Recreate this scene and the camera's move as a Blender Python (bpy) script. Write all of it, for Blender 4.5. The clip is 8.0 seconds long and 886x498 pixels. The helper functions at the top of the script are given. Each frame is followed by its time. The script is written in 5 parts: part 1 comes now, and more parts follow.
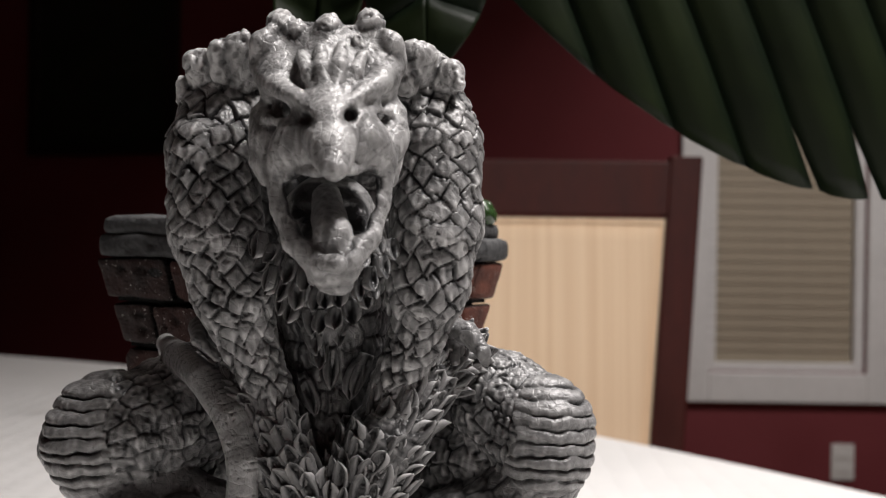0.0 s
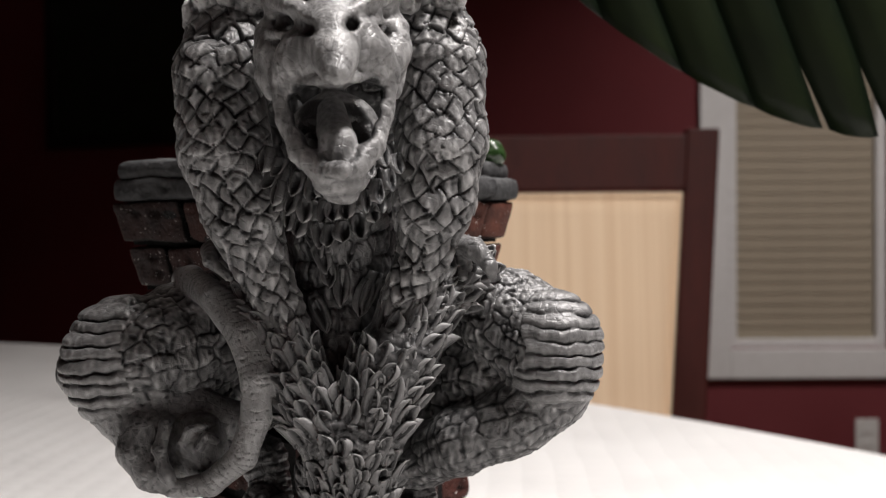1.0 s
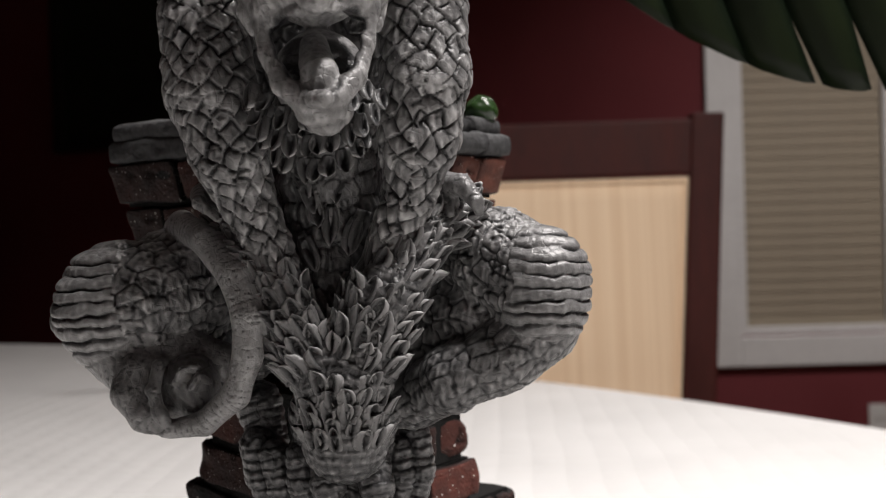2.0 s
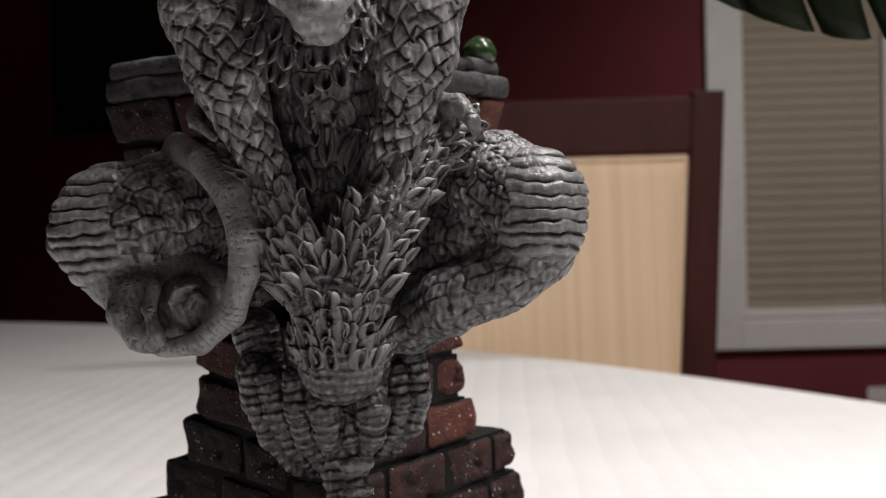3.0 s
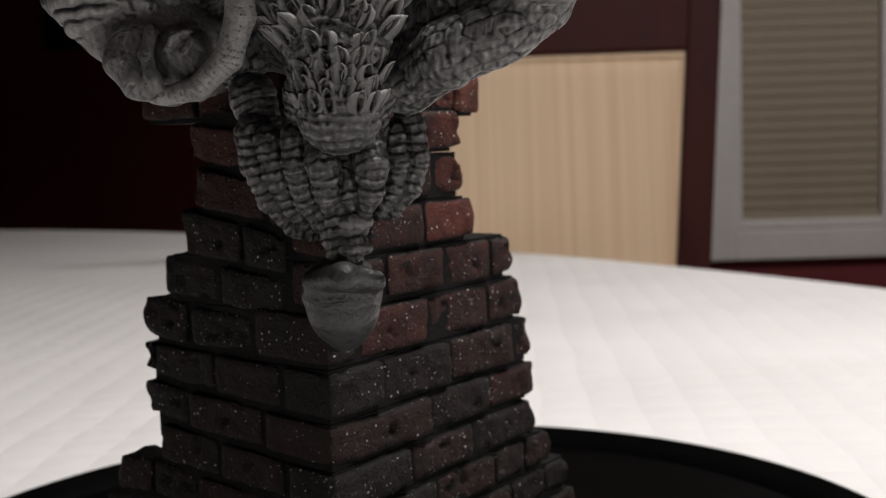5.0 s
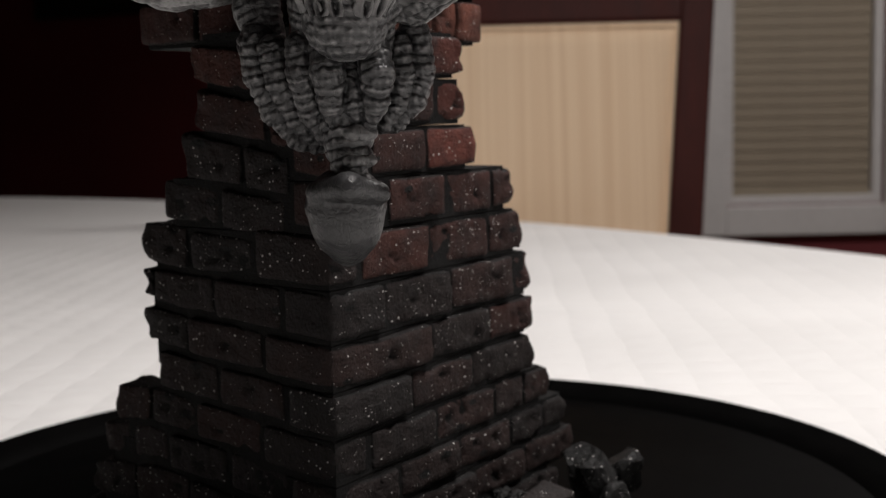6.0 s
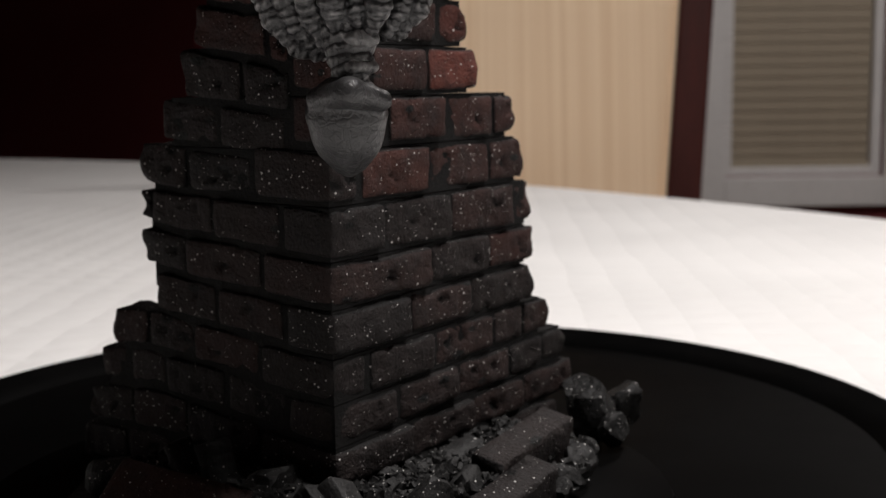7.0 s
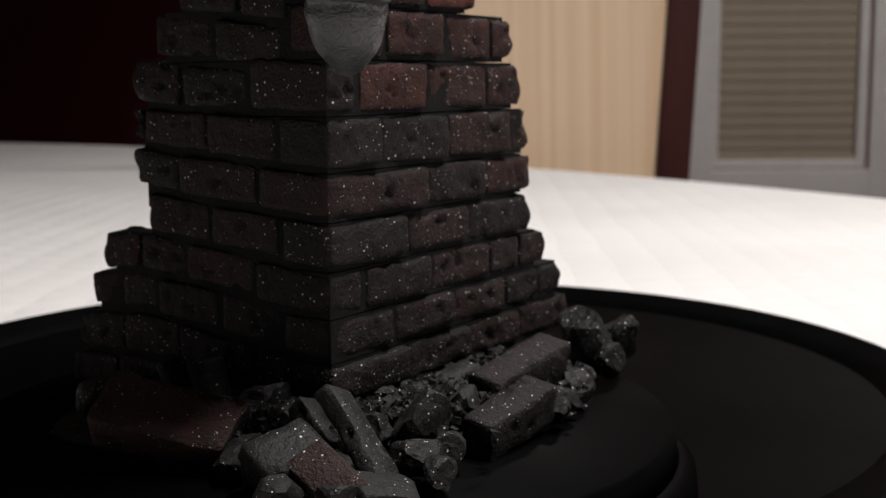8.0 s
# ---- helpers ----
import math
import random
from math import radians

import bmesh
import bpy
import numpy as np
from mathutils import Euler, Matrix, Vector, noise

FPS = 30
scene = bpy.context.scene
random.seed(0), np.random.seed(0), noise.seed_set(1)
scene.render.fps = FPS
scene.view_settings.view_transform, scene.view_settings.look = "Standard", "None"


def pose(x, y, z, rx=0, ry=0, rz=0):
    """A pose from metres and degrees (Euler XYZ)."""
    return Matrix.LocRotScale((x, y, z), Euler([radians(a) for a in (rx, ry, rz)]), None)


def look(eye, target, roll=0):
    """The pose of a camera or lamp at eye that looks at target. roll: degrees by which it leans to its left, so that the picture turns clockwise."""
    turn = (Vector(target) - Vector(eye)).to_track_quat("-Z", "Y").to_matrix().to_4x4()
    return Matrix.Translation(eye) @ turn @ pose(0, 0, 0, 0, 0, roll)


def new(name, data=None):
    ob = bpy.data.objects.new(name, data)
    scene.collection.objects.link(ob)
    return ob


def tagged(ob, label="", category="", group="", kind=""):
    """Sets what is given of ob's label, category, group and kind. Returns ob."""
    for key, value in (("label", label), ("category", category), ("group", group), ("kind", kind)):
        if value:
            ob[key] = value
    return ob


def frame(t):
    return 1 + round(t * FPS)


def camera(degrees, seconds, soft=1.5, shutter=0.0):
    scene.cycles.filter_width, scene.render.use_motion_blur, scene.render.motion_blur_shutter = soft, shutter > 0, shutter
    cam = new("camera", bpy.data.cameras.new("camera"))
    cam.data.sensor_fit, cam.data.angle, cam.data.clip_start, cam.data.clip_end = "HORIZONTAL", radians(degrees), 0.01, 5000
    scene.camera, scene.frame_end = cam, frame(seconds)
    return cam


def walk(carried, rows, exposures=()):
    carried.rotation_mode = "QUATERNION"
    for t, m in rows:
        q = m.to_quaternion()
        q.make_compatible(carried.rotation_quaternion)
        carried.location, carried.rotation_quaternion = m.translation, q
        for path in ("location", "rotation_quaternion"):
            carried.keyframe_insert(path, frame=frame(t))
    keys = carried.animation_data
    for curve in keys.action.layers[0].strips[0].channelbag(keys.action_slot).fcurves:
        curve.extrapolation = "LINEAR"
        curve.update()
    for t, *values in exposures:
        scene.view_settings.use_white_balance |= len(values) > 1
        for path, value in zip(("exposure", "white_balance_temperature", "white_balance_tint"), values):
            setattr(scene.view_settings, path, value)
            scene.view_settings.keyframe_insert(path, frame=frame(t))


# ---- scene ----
cam = camera(40.0, 8.0, soft=1.2)
cam.data.dof.use_dof = True
cam.data.dof.focus_distance = 0.24
cam.data.dof.aperture_fstop = 32.0
PATH = [
    (0.0, 0.0000, 0.0001, 0.9836, 89.578, -0.805, -0.000),
    (0.5, 0.0030, -0.0030, 0.9766, 89.165, -0.107, 0.461),
    (1.0, 0.0026, -0.0032, 0.9701, 88.966, 0.441, 0.915),
    (2.5, 0.0083, -0.0057, 0.9519, 88.751, 1.996, 1.395),
    (3.0, 0.0072, -0.0052, 0.9451, 88.238, 1.543, 1.367),
    (3.5, 0.0080, -0.0051, 0.9364, 87.586, 1.796, 1.409),
    (4.0, 0.0086, -0.0066, 0.9258, 86.675, 1.967, 1.403),
    (4.5, 0.0077, -0.0072, 0.9179, 85.430, 1.971, 1.297),
    (6.0, 0.0020, -0.0065, 0.8969, 83.549, 1.299, 0.686),
    (6.5, 0.0018, -0.0050, 0.8910, 82.736, 0.890, 0.724),
    (7.0, 0.0009, -0.0057, 0.8835, 82.251, 0.758, 0.613),
    (7.5, -0.0006, -0.0048, 0.8729, 82.327, 0.843, 0.002),
    (8.0, -0.0024, -0.0045, 0.8628, 82.119, 0.388, -0.030),
]
walk(cam, [(t, pose(x, y, z, rx, ry, rz)) for t, x, y, z, rx, ry, rz in PATH], exposures=[(0.0, 0.29), (1.0, 0.25), (2.5, 0.07), (3.5, -0.1), (4.5, -0.3), (6.0, -0.28), (8.0, -0.14)])

# ---- world and lights ----
world = bpy.data.worlds.new("world")
scene.world = world
world.use_nodes = True
world.node_tree.nodes["Background"].inputs[0].default_value = (1.0, 0.88, 0.78, 1)
world.node_tree.nodes["Background"].inputs[1].default_value = 0.008


def area_lamp(name, eye, target, size, watts, colour, wide):
    data = bpy.data.lights.new(name, "AREA")
    data.shape, data.size, data.energy, data.color = "DISK", size, watts, colour
    data.spread = radians(wide)
    ob = new(name, data)
    ob.matrix_world = look(eye, target)
    return ob


# out-of-view lamps; second and third added to brighten table, chair and window wall
UNSEEN_CEILING_LIGHTS = [((0.66, -0.06), 18.4, 119), ((0.45, 0.62), 11.5, 118), ((1.18, 2.60), 22.0, 138)]
for (x, y), watts, wide in UNSEEN_CEILING_LIGHTS:
    area_lamp("unseen_ceiling_lamp", (x, y, 2.46), (x, y, 0), 0.26, watts, (1.0, 0.948, 0.928), wide)


# ---- materials ----
def material(name):
    m = bpy.data.materials.new(name)
    m.use_nodes = True
    return m, m.node_tree, m.node_tree.nodes["Principled BSDF"]


def link(tree, a, b):
    tree.links.new(a, b)


def tex_coord(tree, scale=(1, 1, 1), space="Object"):
    tc = tree.nodes.new("ShaderNodeTexCoord")
    mp = tree.nodes.new("ShaderNodeMapping")
    mp.inputs["Scale"].default_value = scale
    link(tree, tc.outputs[space], mp.inputs["Vector"])
    return mp.outputs["Vector"]


def noise_tex(tree, vector, scale, detail=5.0, rough=0.6):
    n = tree.nodes.new("ShaderNodeTexNoise")
    n.inputs["Scale"].default_value, n.inputs["Detail"].default_value, n.inputs["Roughness"].default_value = scale, detail, rough
    link(tree, vector, n.inputs["Vector"])
    return n.outputs["Fac"]


def ramp(tree, fac, stops):
    r = tree.nodes.new("ShaderNodeValToRGB")
    while len(r.color_ramp.elements) < len(stops):
        r.color_ramp.elements.new(0.5)
    for e, (p, c) in zip(r.color_ramp.elements, stops):
        e.position, e.color = p, (*c, 1)
    link(tree, fac, r.inputs["Fac"])
    return r.outputs["Color"]


def math_node(tree, op, a, b=0.5):
    n = tree.nodes.new("ShaderNodeMath")
    n.operation = op
    for i, v in enumerate((a, b)):
        if isinstance(v, (int, float)):
            n.inputs[i].default_value = v
        else:
            link(tree, v, n.inputs[i])
    return n.outputs[0]


def mix_colour(tree, fac, a, b, mode="MIX"):
    n = tree.nodes.new("ShaderNodeMix")
    n.data_type, n.blend_type = "RGBA", mode
    for sock, v in ((n.inputs[0], fac), (n.inputs[6], a), (n.inputs[7], b)):
        if isinstance(v, (int, float)):
            sock.default_value = v
        elif isinstance(v, tuple):
            sock.default_value = (*v, 1)
        else:
            link(tree, v, sock)
    return n.outputs[2]


def bump(tree, bsdf, height, strength, distance):
    b = tree.nodes.new("ShaderNodeBump")
    b.inputs["Strength"].default_value, b.inputs["Distance"].default_value = strength, distance
    link(tree, height, b.inputs["Height"])
    link(tree, b.outputs["Normal"], bsdf.inputs["Normal"])


def plain(name, dark, light, rough, scale, fine=8.0, relief=0.15, depth=0.001, metal=0.0, stretch=(1, 1, 1)):
    """A surface whose colour wanders between two tones at a coarse and a fine scale, with a fine relief."""
    m, tree, bsdf = material(name)
    v = tex_coord(tree, stretch)
    coarse, grain = noise_tex(tree, v, scale), noise_tex(tree, v, scale * fine, 3.0)
    both = math_node(tree, "ADD", math_node(tree, "MULTIPLY", coarse, 0.65), math_node(tree, "MULTIPLY", grain, 0.35))
    link(tree, ramp(tree, both, [(0.3, dark), (0.7, light)]), bsdf.inputs["Base Color"])
    link(tree, ramp(tree, coarse, [(0.3, (rough * 0.85,) * 3), (0.7, (min(1, rough * 1.15),) * 3)]), bsdf.inputs["Roughness"])
    bsdf.inputs["Metallic"].default_value = metal
    bump(tree, bsdf, grain, relief, depth)
    return m


def statue_material():
    """Grey resin with thin dark paint left in the worked grooves, a light dry-brushed tone on what stands proud, and
    shade painted into the mouth and under the plumes.
    """
    m, tree, bsdf = material("painted_grey_resin")
    v = tex_coord(tree)
    at = tree.nodes.new("ShaderNodeAttribute")
    at.attribute_name = "wash_shade"
    n1, n2 = noise_tex(tree, v, 120.0), noise_tex(tree, v, 900.0, 4.0)
    h = math_node(tree, "ADD", at.outputs["Fac"], math_node(tree, "MULTIPLY", math_node(tree, "SUBTRACT", n1, 0.5), 0.13))
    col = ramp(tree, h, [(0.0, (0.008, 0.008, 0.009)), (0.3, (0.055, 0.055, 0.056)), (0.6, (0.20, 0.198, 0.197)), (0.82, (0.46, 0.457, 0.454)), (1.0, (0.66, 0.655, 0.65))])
    col = mix_colour(tree, 0.3, col, ramp(tree, n2, [(0.36, (0.45, 0.45, 0.45)), (0.6, (1.1, 1.1, 1.1))]), "MULTIPLY")
    link(tree, col, bsdf.inputs["Base Color"])
    bsdf.inputs["Roughness"].default_value = 0.31
    bsdf.inputs["Specular IOR Level"].default_value = 0.5
    crack = tree.nodes.new("ShaderNodeTexVoronoi")
    crack.feature = "DISTANCE_TO_EDGE"
    crack.inputs["Scale"].default_value = 420.0
    link(tree, v, crack.inputs["Vector"])
    fine = math_node(tree, "ADD", math_node(tree, "MULTIPLY", math_node(tree, "MINIMUM", crack.outputs["Distance"], 0.06), 2.5), math_node(tree, "MULTIPLY", n2, 0.8))
    bump(tree, bsdf, math_node(tree, "ADD", fine, n1), 0.55, 0.0007)
    return m


def dusted(tree, v, col):
    """Pale specks of dust, of two sizes, over a colour."""
    for scale, share in ((820.0, 0.68), (1500.0, 0.76)):
        vor = tree.nodes.new("ShaderNodeTexVoronoi")
        vor.inputs["Scale"].default_value = scale
        link(tree, v, vor.inputs["Vector"])
        wn = tree.nodes.new("ShaderNodeSeparateColor")
        link(tree, vor.outputs["Color"], wn.inputs[0])
        speck = math_node(tree, "MULTIPLY", math_node(tree, "LESS_THAN", vor.outputs["Distance"], math_node(tree, "MULTIPLY", wn.outputs[1], 0.23)), math_node(tree, "GREATER_THAN", wn.outputs[0], share))
        col = mix_colour(tree, speck, col, (0.55, 0.535, 0.515))
    return col


def brick_material(name, tones):
    m, tree, bsdf = material(name)
    info = tree.nodes.new("ShaderNodeObjectInfo")
    shift = tree.nodes.new("ShaderNodeVectorMath")
    shift.operation = "ADD"
    link(tree, tex_coord(tree), shift.inputs[0])
    link(tree, math_node(tree, "MULTIPLY", info.outputs["Random"], 7.0), shift.inputs[1])
    v = shift.outputs[0]
    n1, n2 = noise_tex(tree, v, 140.0), noise_tex(tree, v, 1200.0, 3.0)
    base = ramp(tree, info.outputs["Random"], tones)
    col = mix_colour(tree, ramp(tree, n1, [(0.42, (0, 0, 0)), (0.7, (0.7, 0.7, 0.7))]), base, (0.014, 0.0125, 0.0125))
    pit = tree.nodes.new("ShaderNodeTexVoronoi")
    pit.inputs["Scale"].default_value = 130.0
    longer = tree.nodes.new("ShaderNodeMapping")
    longer.inputs["Scale"].default_value = (0.55, 1.0, 1.25)
    link(tree, v, longer.inputs["Vector"])
    link(tree, longer.outputs[0], pit.inputs["Vector"])
    some = tree.nodes.new("ShaderNodeSeparateColor")
    link(tree, pit.outputs["Color"], some.inputs[0])
    hole = math_node(tree, "MULTIPLY", math_node(tree, "LESS_THAN", math_node(tree, "ADD", pit.outputs["Distance"], math_node(tree, "MULTIPLY", n1, 0.3)), 0.34), math_node(tree, "GREATER_THAN", some.outputs[1], 0.55))
    col = mix_colour(tree, hole, col, (0.008, 0.008, 0.008))
    wash_shade = tree.nodes.new("ShaderNodeAttribute")
    wash_shade.attribute_name = "wash_shade"
    col = mix_colour(tree, math_node(tree, "MULTIPLY", wash_shade.outputs["Fac"], 0.85), col, (0.004, 0.004, 0.004))
    col = dusted(tree, v, col)
    link(tree, col, bsdf.inputs["Base Color"])
    bsdf.inputs["Roughness"].default_value = 0.62
    bsdf.inputs["Specular IOR Level"].default_value = 0.18
    bump(tree, bsdf, math_node(tree, "SUBTRACT", math_node(tree, "ADD", n1, math_node(tree, "MULTIPLY", n2, 0.45)), math_node(tree, "MULTIPLY", hole, 2.2)), 1.0, 0.0016)
    return m


def leaf_material():
    m, tree, bsdf = material("waxy_leaf")
    v = tex_coord(tree)
    n1 = noise_tex(tree, v, 30.0)
    at = tree.nodes.new("ShaderNodeAttribute")
    at.attribute_name = "vein"
    col = ramp(tree, n1, [(0.3, (0.0055, 0.0090, 0.0034)), (0.7, (0.0125, 0.0190, 0.0062))])
    col = mix_colour(tree, at.outputs["Fac"], col, (0.004, 0.008, 0.004))
    link(tree, col, bsdf.inputs["Base Color"])
    bsdf.inputs["Roughness"].default_value = 0.46
    bsdf.inputs["Specular IOR Level"].default_value = 0.14
    bump(tree, bsdf, noise_tex(tree, v, 400.0), 0.15, 0.0005)
    return m


def fabric_material():
    m, tree, bsdf = material("cream_fabric")
    v = tex_coord(tree, (1, 0.02, 0.0015))
    n1 = noise_tex(tree, v, 170.0, 3.0)
    n2 = noise_tex(tree, tex_coord(tree), 900.0, 2.0)
    col = ramp(tree, n1, [(0.35, (0.82, 0.60, 0.40)), (0.65, (0.91, 0.70, 0.49))])
    link(tree, col, bsdf.inputs["Base Color"])
    bsdf.inputs["Roughness"].default_value = 0.9
    bump(tree, bsdf, math_node(tree, "ADD", n1, n2), 0.3, 0.001)
    return m


def cloth_material():
    m, tree, bsdf = material("white_tablecloth")
    v = tex_coord(tree)
    n1, n2 = noise_tex(tree, v, 6.0), noise_tex(tree, v, 30.0)
    quilt = None
    for turn in (40, -50):
        mp = tree.nodes.new("ShaderNodeMapping")
        mp.inputs["Rotation"].default_value = (0, 0, radians(turn))
        link(tree, v, mp.inputs["Vector"])
        w = tree.nodes.new("ShaderNodeTexWave")
        w.inputs["Scale"].default_value, w.inputs["Distortion"].default_value, w.inputs["Detail"].default_value = 11.0, 1.5, 2.0
        link(tree, mp.outputs[0], w.inputs["Vector"])
        line = math_node(tree, "POWER", w.outputs["Fac"], 0.35)
        quilt = line if quilt is None else math_node(tree, "MULTIPLY", quilt, line)
    link(tree, ramp(tree, n1, [(0.3, (0.61, 0.602, 0.59)), (0.7, (0.68, 0.672, 0.66))]), bsdf.inputs["Base Color"])
    bsdf.inputs["Roughness"].default_value = 0.85
    h = math_node(tree, "ADD", quilt, math_node(tree, "ADD", math_node(tree, "MULTIPLY", n2, 1.2), math_node(tree, "MULTIPLY", noise_tex(tree, v, 500.0), 0.15)))
    bump(tree, bsdf, h, 0.35, 0.004)
    return m


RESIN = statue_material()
# brick tones; the darker ones also carry the shade of left-hand faces
BRICK = brick_material("charcoal_brick", [(0.0, (0.0135, 0.0112, 0.0108)), (0.6, (0.0190, 0.0132, 0.0122)), (1.0, (0.0280, 0.0155, 0.0136))])
DULL_BRICK = brick_material("dull_red_brick", [(0.0, (0.027, 0.0140, 0.0122)), (0.6, (0.042, 0.0180, 0.0148)), (1.0, (0.062, 0.0240, 0.0185))])
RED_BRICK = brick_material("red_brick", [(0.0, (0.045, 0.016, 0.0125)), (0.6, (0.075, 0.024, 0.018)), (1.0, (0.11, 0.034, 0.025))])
CROWN_BRICK = brick_material("bright_red_brick", [(0.0, (0.11, 0.040, 0.028)), (0.6, (0.16, 0.058, 0.040)), (1.0, (0.20, 0.075, 0.052))])
MORTAR = plain("dark_mortar", (0.0028, 0.0027, 0.0027), (0.0075, 0.0072, 0.007), 0.8, 160, relief=0.5)
STONE = plain("grey_rubble", (0.004, 0.004, 0.004), (0.0175, 0.0172, 0.0169), 0.6, 90, relief=0.6)
RIM = plain("worn_grey_coping", (0.012, 0.012, 0.013), (0.085, 0.085, 0.086), 0.6, 70, relief=0.6)
BLACK = plain("black_lacquer", (0.0010, 0.0010, 0.0010), (0.0020, 0.0019, 0.0019), 0.5, 20, relief=0.03)
for m in (STONE,):
    bsdf = m.node_tree.nodes["Principled BSDF"]
    link(m.node_tree, dusted(m.node_tree, tex_coord(m.node_tree), bsdf.inputs["Base Color"].links[0].from_socket), bsdf.inputs["Base Color"])
BLACK.node_tree.nodes["Principled BSDF"].inputs["IOR"].default_value = 1.065
LEAF = leaf_material()
BUD = plain("green_bud", (0.012, 0.030, 0.008), (0.030, 0.065, 0.018), 0.25, 120)
STEM = plain("green_stem", (0.02, 0.05, 0.018), (0.05, 0.10, 0.03), 0.5, 60)
FABRIC = fabric_material()
CLOTH = cloth_material()
MAHOGANY = plain("mahogany", (0.032, 0.0075, 0.006), (0.062, 0.0135, 0.010), 0.5, 9, stretch=(3, 3, 0.25), relief=0.05)
for m in (STONE, MORTAR, RIM, MAHOGANY):
    m.node_tree.nodes["Principled BSDF"].inputs["Specular IOR Level"].default_value = 0.2
RED = plain("burgundy_paint", (0.12, 0.017, 0.021), (0.165, 0.025, 0.031), 0.7, 3, fine=60, relief=0.1)
WHITE = plain("white_trim_paint", (0.58, 0.57, 0.56), (0.67, 0.66, 0.65), 0.45, 5, relief=0.05)
BLIND = plain("beige_blind", (0.27, 0.225, 0.165), (0.32, 0.27, 0.20), 0.7, 8)
CEILING = plain("ceiling_paint", (0.6, 0.59, 0.57), (0.68, 0.67, 0.65), 0.9, 2)
FLOORING = plain("dark_oak_floor", (0.07, 0.035, 0.018), (0.12, 0.06, 0.03), 0.45, 5, stretch=(0.3, 3, 1))
DARKWOOD = plain("black_brown_frame", (0.008, 0.006, 0.005), (0.016, 0.012, 0.01), 0.5, 12)
PICTURE = plain("dark_green_print", (0.004, 0.007, 0.004), (0.02, 0.03, 0.016), 0.55, 9)
PLASTIC = plain("outlet_plastic", (0.55, 0.54, 0.52), (0.62, 0.61, 0.59), 0.4, 30)


# ---- mesh helpers ----
def mesh_object(name, verts, faces, mat, parent=None, smooth=False):
    me = bpy.data.meshes.new(name)
    me.from_pydata([tuple(v) for v in verts], [], [tuple(f) for f in faces])
    me.materials.append(mat)
    if smooth:
        me.polygons.foreach_set("use_smooth", [True] * len(me.polygons))
    me.update()
    ob = new(name, me)
    ob.parent = parent
    return ob


def part(name, bm, mat, parent=None, label="", smooth=False):
    me = bpy.data.meshes.new(name)
    bmesh.ops.recalc_face_normals(bm, faces=bm.faces)
    bm.to_mesh(me)
    bm.free()
    me.materials.append(mat)
    if smooth:
        me.polygons.foreach_set("use_smooth", [True] * len(me.polygons))
    ob = new(name, me)
    ob.parent = parent
    if label:
        tagged(ob, label)
    return ob


def box(bm, lo, hi, bevel=0.0, m=None):
    """A box between two corners, with rounded edges, put through the matrix m."""
    r = bmesh.ops.create_cube(bm, size=1.0)
    lo, hi = Vector(lo), Vector(hi)
    bmesh.ops.transform(bm, matrix=Matrix.Translation((lo + hi) / 2) @ Matrix.Diagonal((*(hi - lo), 1)), verts=r["verts"])
    vs = r["verts"]
    if bevel:
        out = bmesh.ops.bevel(bm, geom=list({e for v in vs for e in v.link_edges}), offset=bevel, segments=2, affect="EDGES", profile=0.5)
        vs = list({v for f in out["faces"] for v in f.verts} | {v for v in vs if v.is_valid})
    if m is not None:
        bmesh.ops.transform(bm, matrix=m, verts=vs)
    return vs


def lathe(bm, profile, centre, steps=96):
    """A turned form: the profile is a list of radius and height."""
    rings = []
    for r, z in profile:
        rings.append([bm.verts.new((centre[0] + r * math.cos(2 * math.pi * i / steps), centre[1] + r * math.sin(2 * math.pi * i / steps), z)) for i in range(steps)])
    for a, b in zip(rings, rings[1:]):
        for i in range(steps):
            bm.faces.new((a[i], a[(i + 1) % steps], b[(i + 1) % steps], b[i]))
    bm.faces.new(rings[0])
    bm.faces.new(rings[-1])


def tube(bm, points, radii, sides=10):
    """A round rod along points, with a radius at each."""
    pts = [Vector(p) for p in points]
    rings = []
    for i, p in enumerate(pts):
        way = (pts[min(i + 1, len(pts) - 1)] - pts[max(i - 1, 0)]).normalized()
        u = way.orthogonal().normalized() if not rings else (last - way * last.dot(way)).normalized()
        last = u
        w = way.cross(u)
        rings.append([bm.verts.new(p + radii[i] * (math.cos(2 * math.pi * k / sides) * u + math.sin(2 * math.pi * k / sides) * w)) for k in range(sides)])
    for a, b in zip(rings, rings[1:]):
        for k in range(sides):
            bm.faces.new((a[k], a[(k + 1) % sides], b[(k + 1) % sides], b[k]))
    bm.faces.new(rings[0])
    bm.faces.new(rings[-1])


# ---- room ----
def wall(name, a, b, z0, z1, thick, mat, label, hole=None):
    """A wall from a to b on the plan, its face on the line, its thickness to the left of it; hole: from, to, bottom, top."""
    a, b = Vector((*a, 0)), Vector((*b, 0))
    way = (b - a).normalized()
    m = Matrix.Translation(a) @ Matrix.Rotation(math.atan2(way.y, way.x), 4, "Z")
    length = (b - a).length
    bm = bmesh.new()
    if hole:
        h0, h1, hz0, hz1 = hole
        for lo, hi in (((0, 0, z0), (h0, thick, z1)), ((h1, 0, z0), (length, thick, z1)), ((h0, 0, z0), (h1, thick, hz0)), ((h0, 0, hz1), (h1, thick, z1))):
            box(bm, lo, hi, 0, m)
    else:
        box(bm, (0, 0, z0), (length, thick, z1), 0, m)
    return tagged(part(name, bm, mat), label, "wall", kind="structure"), m


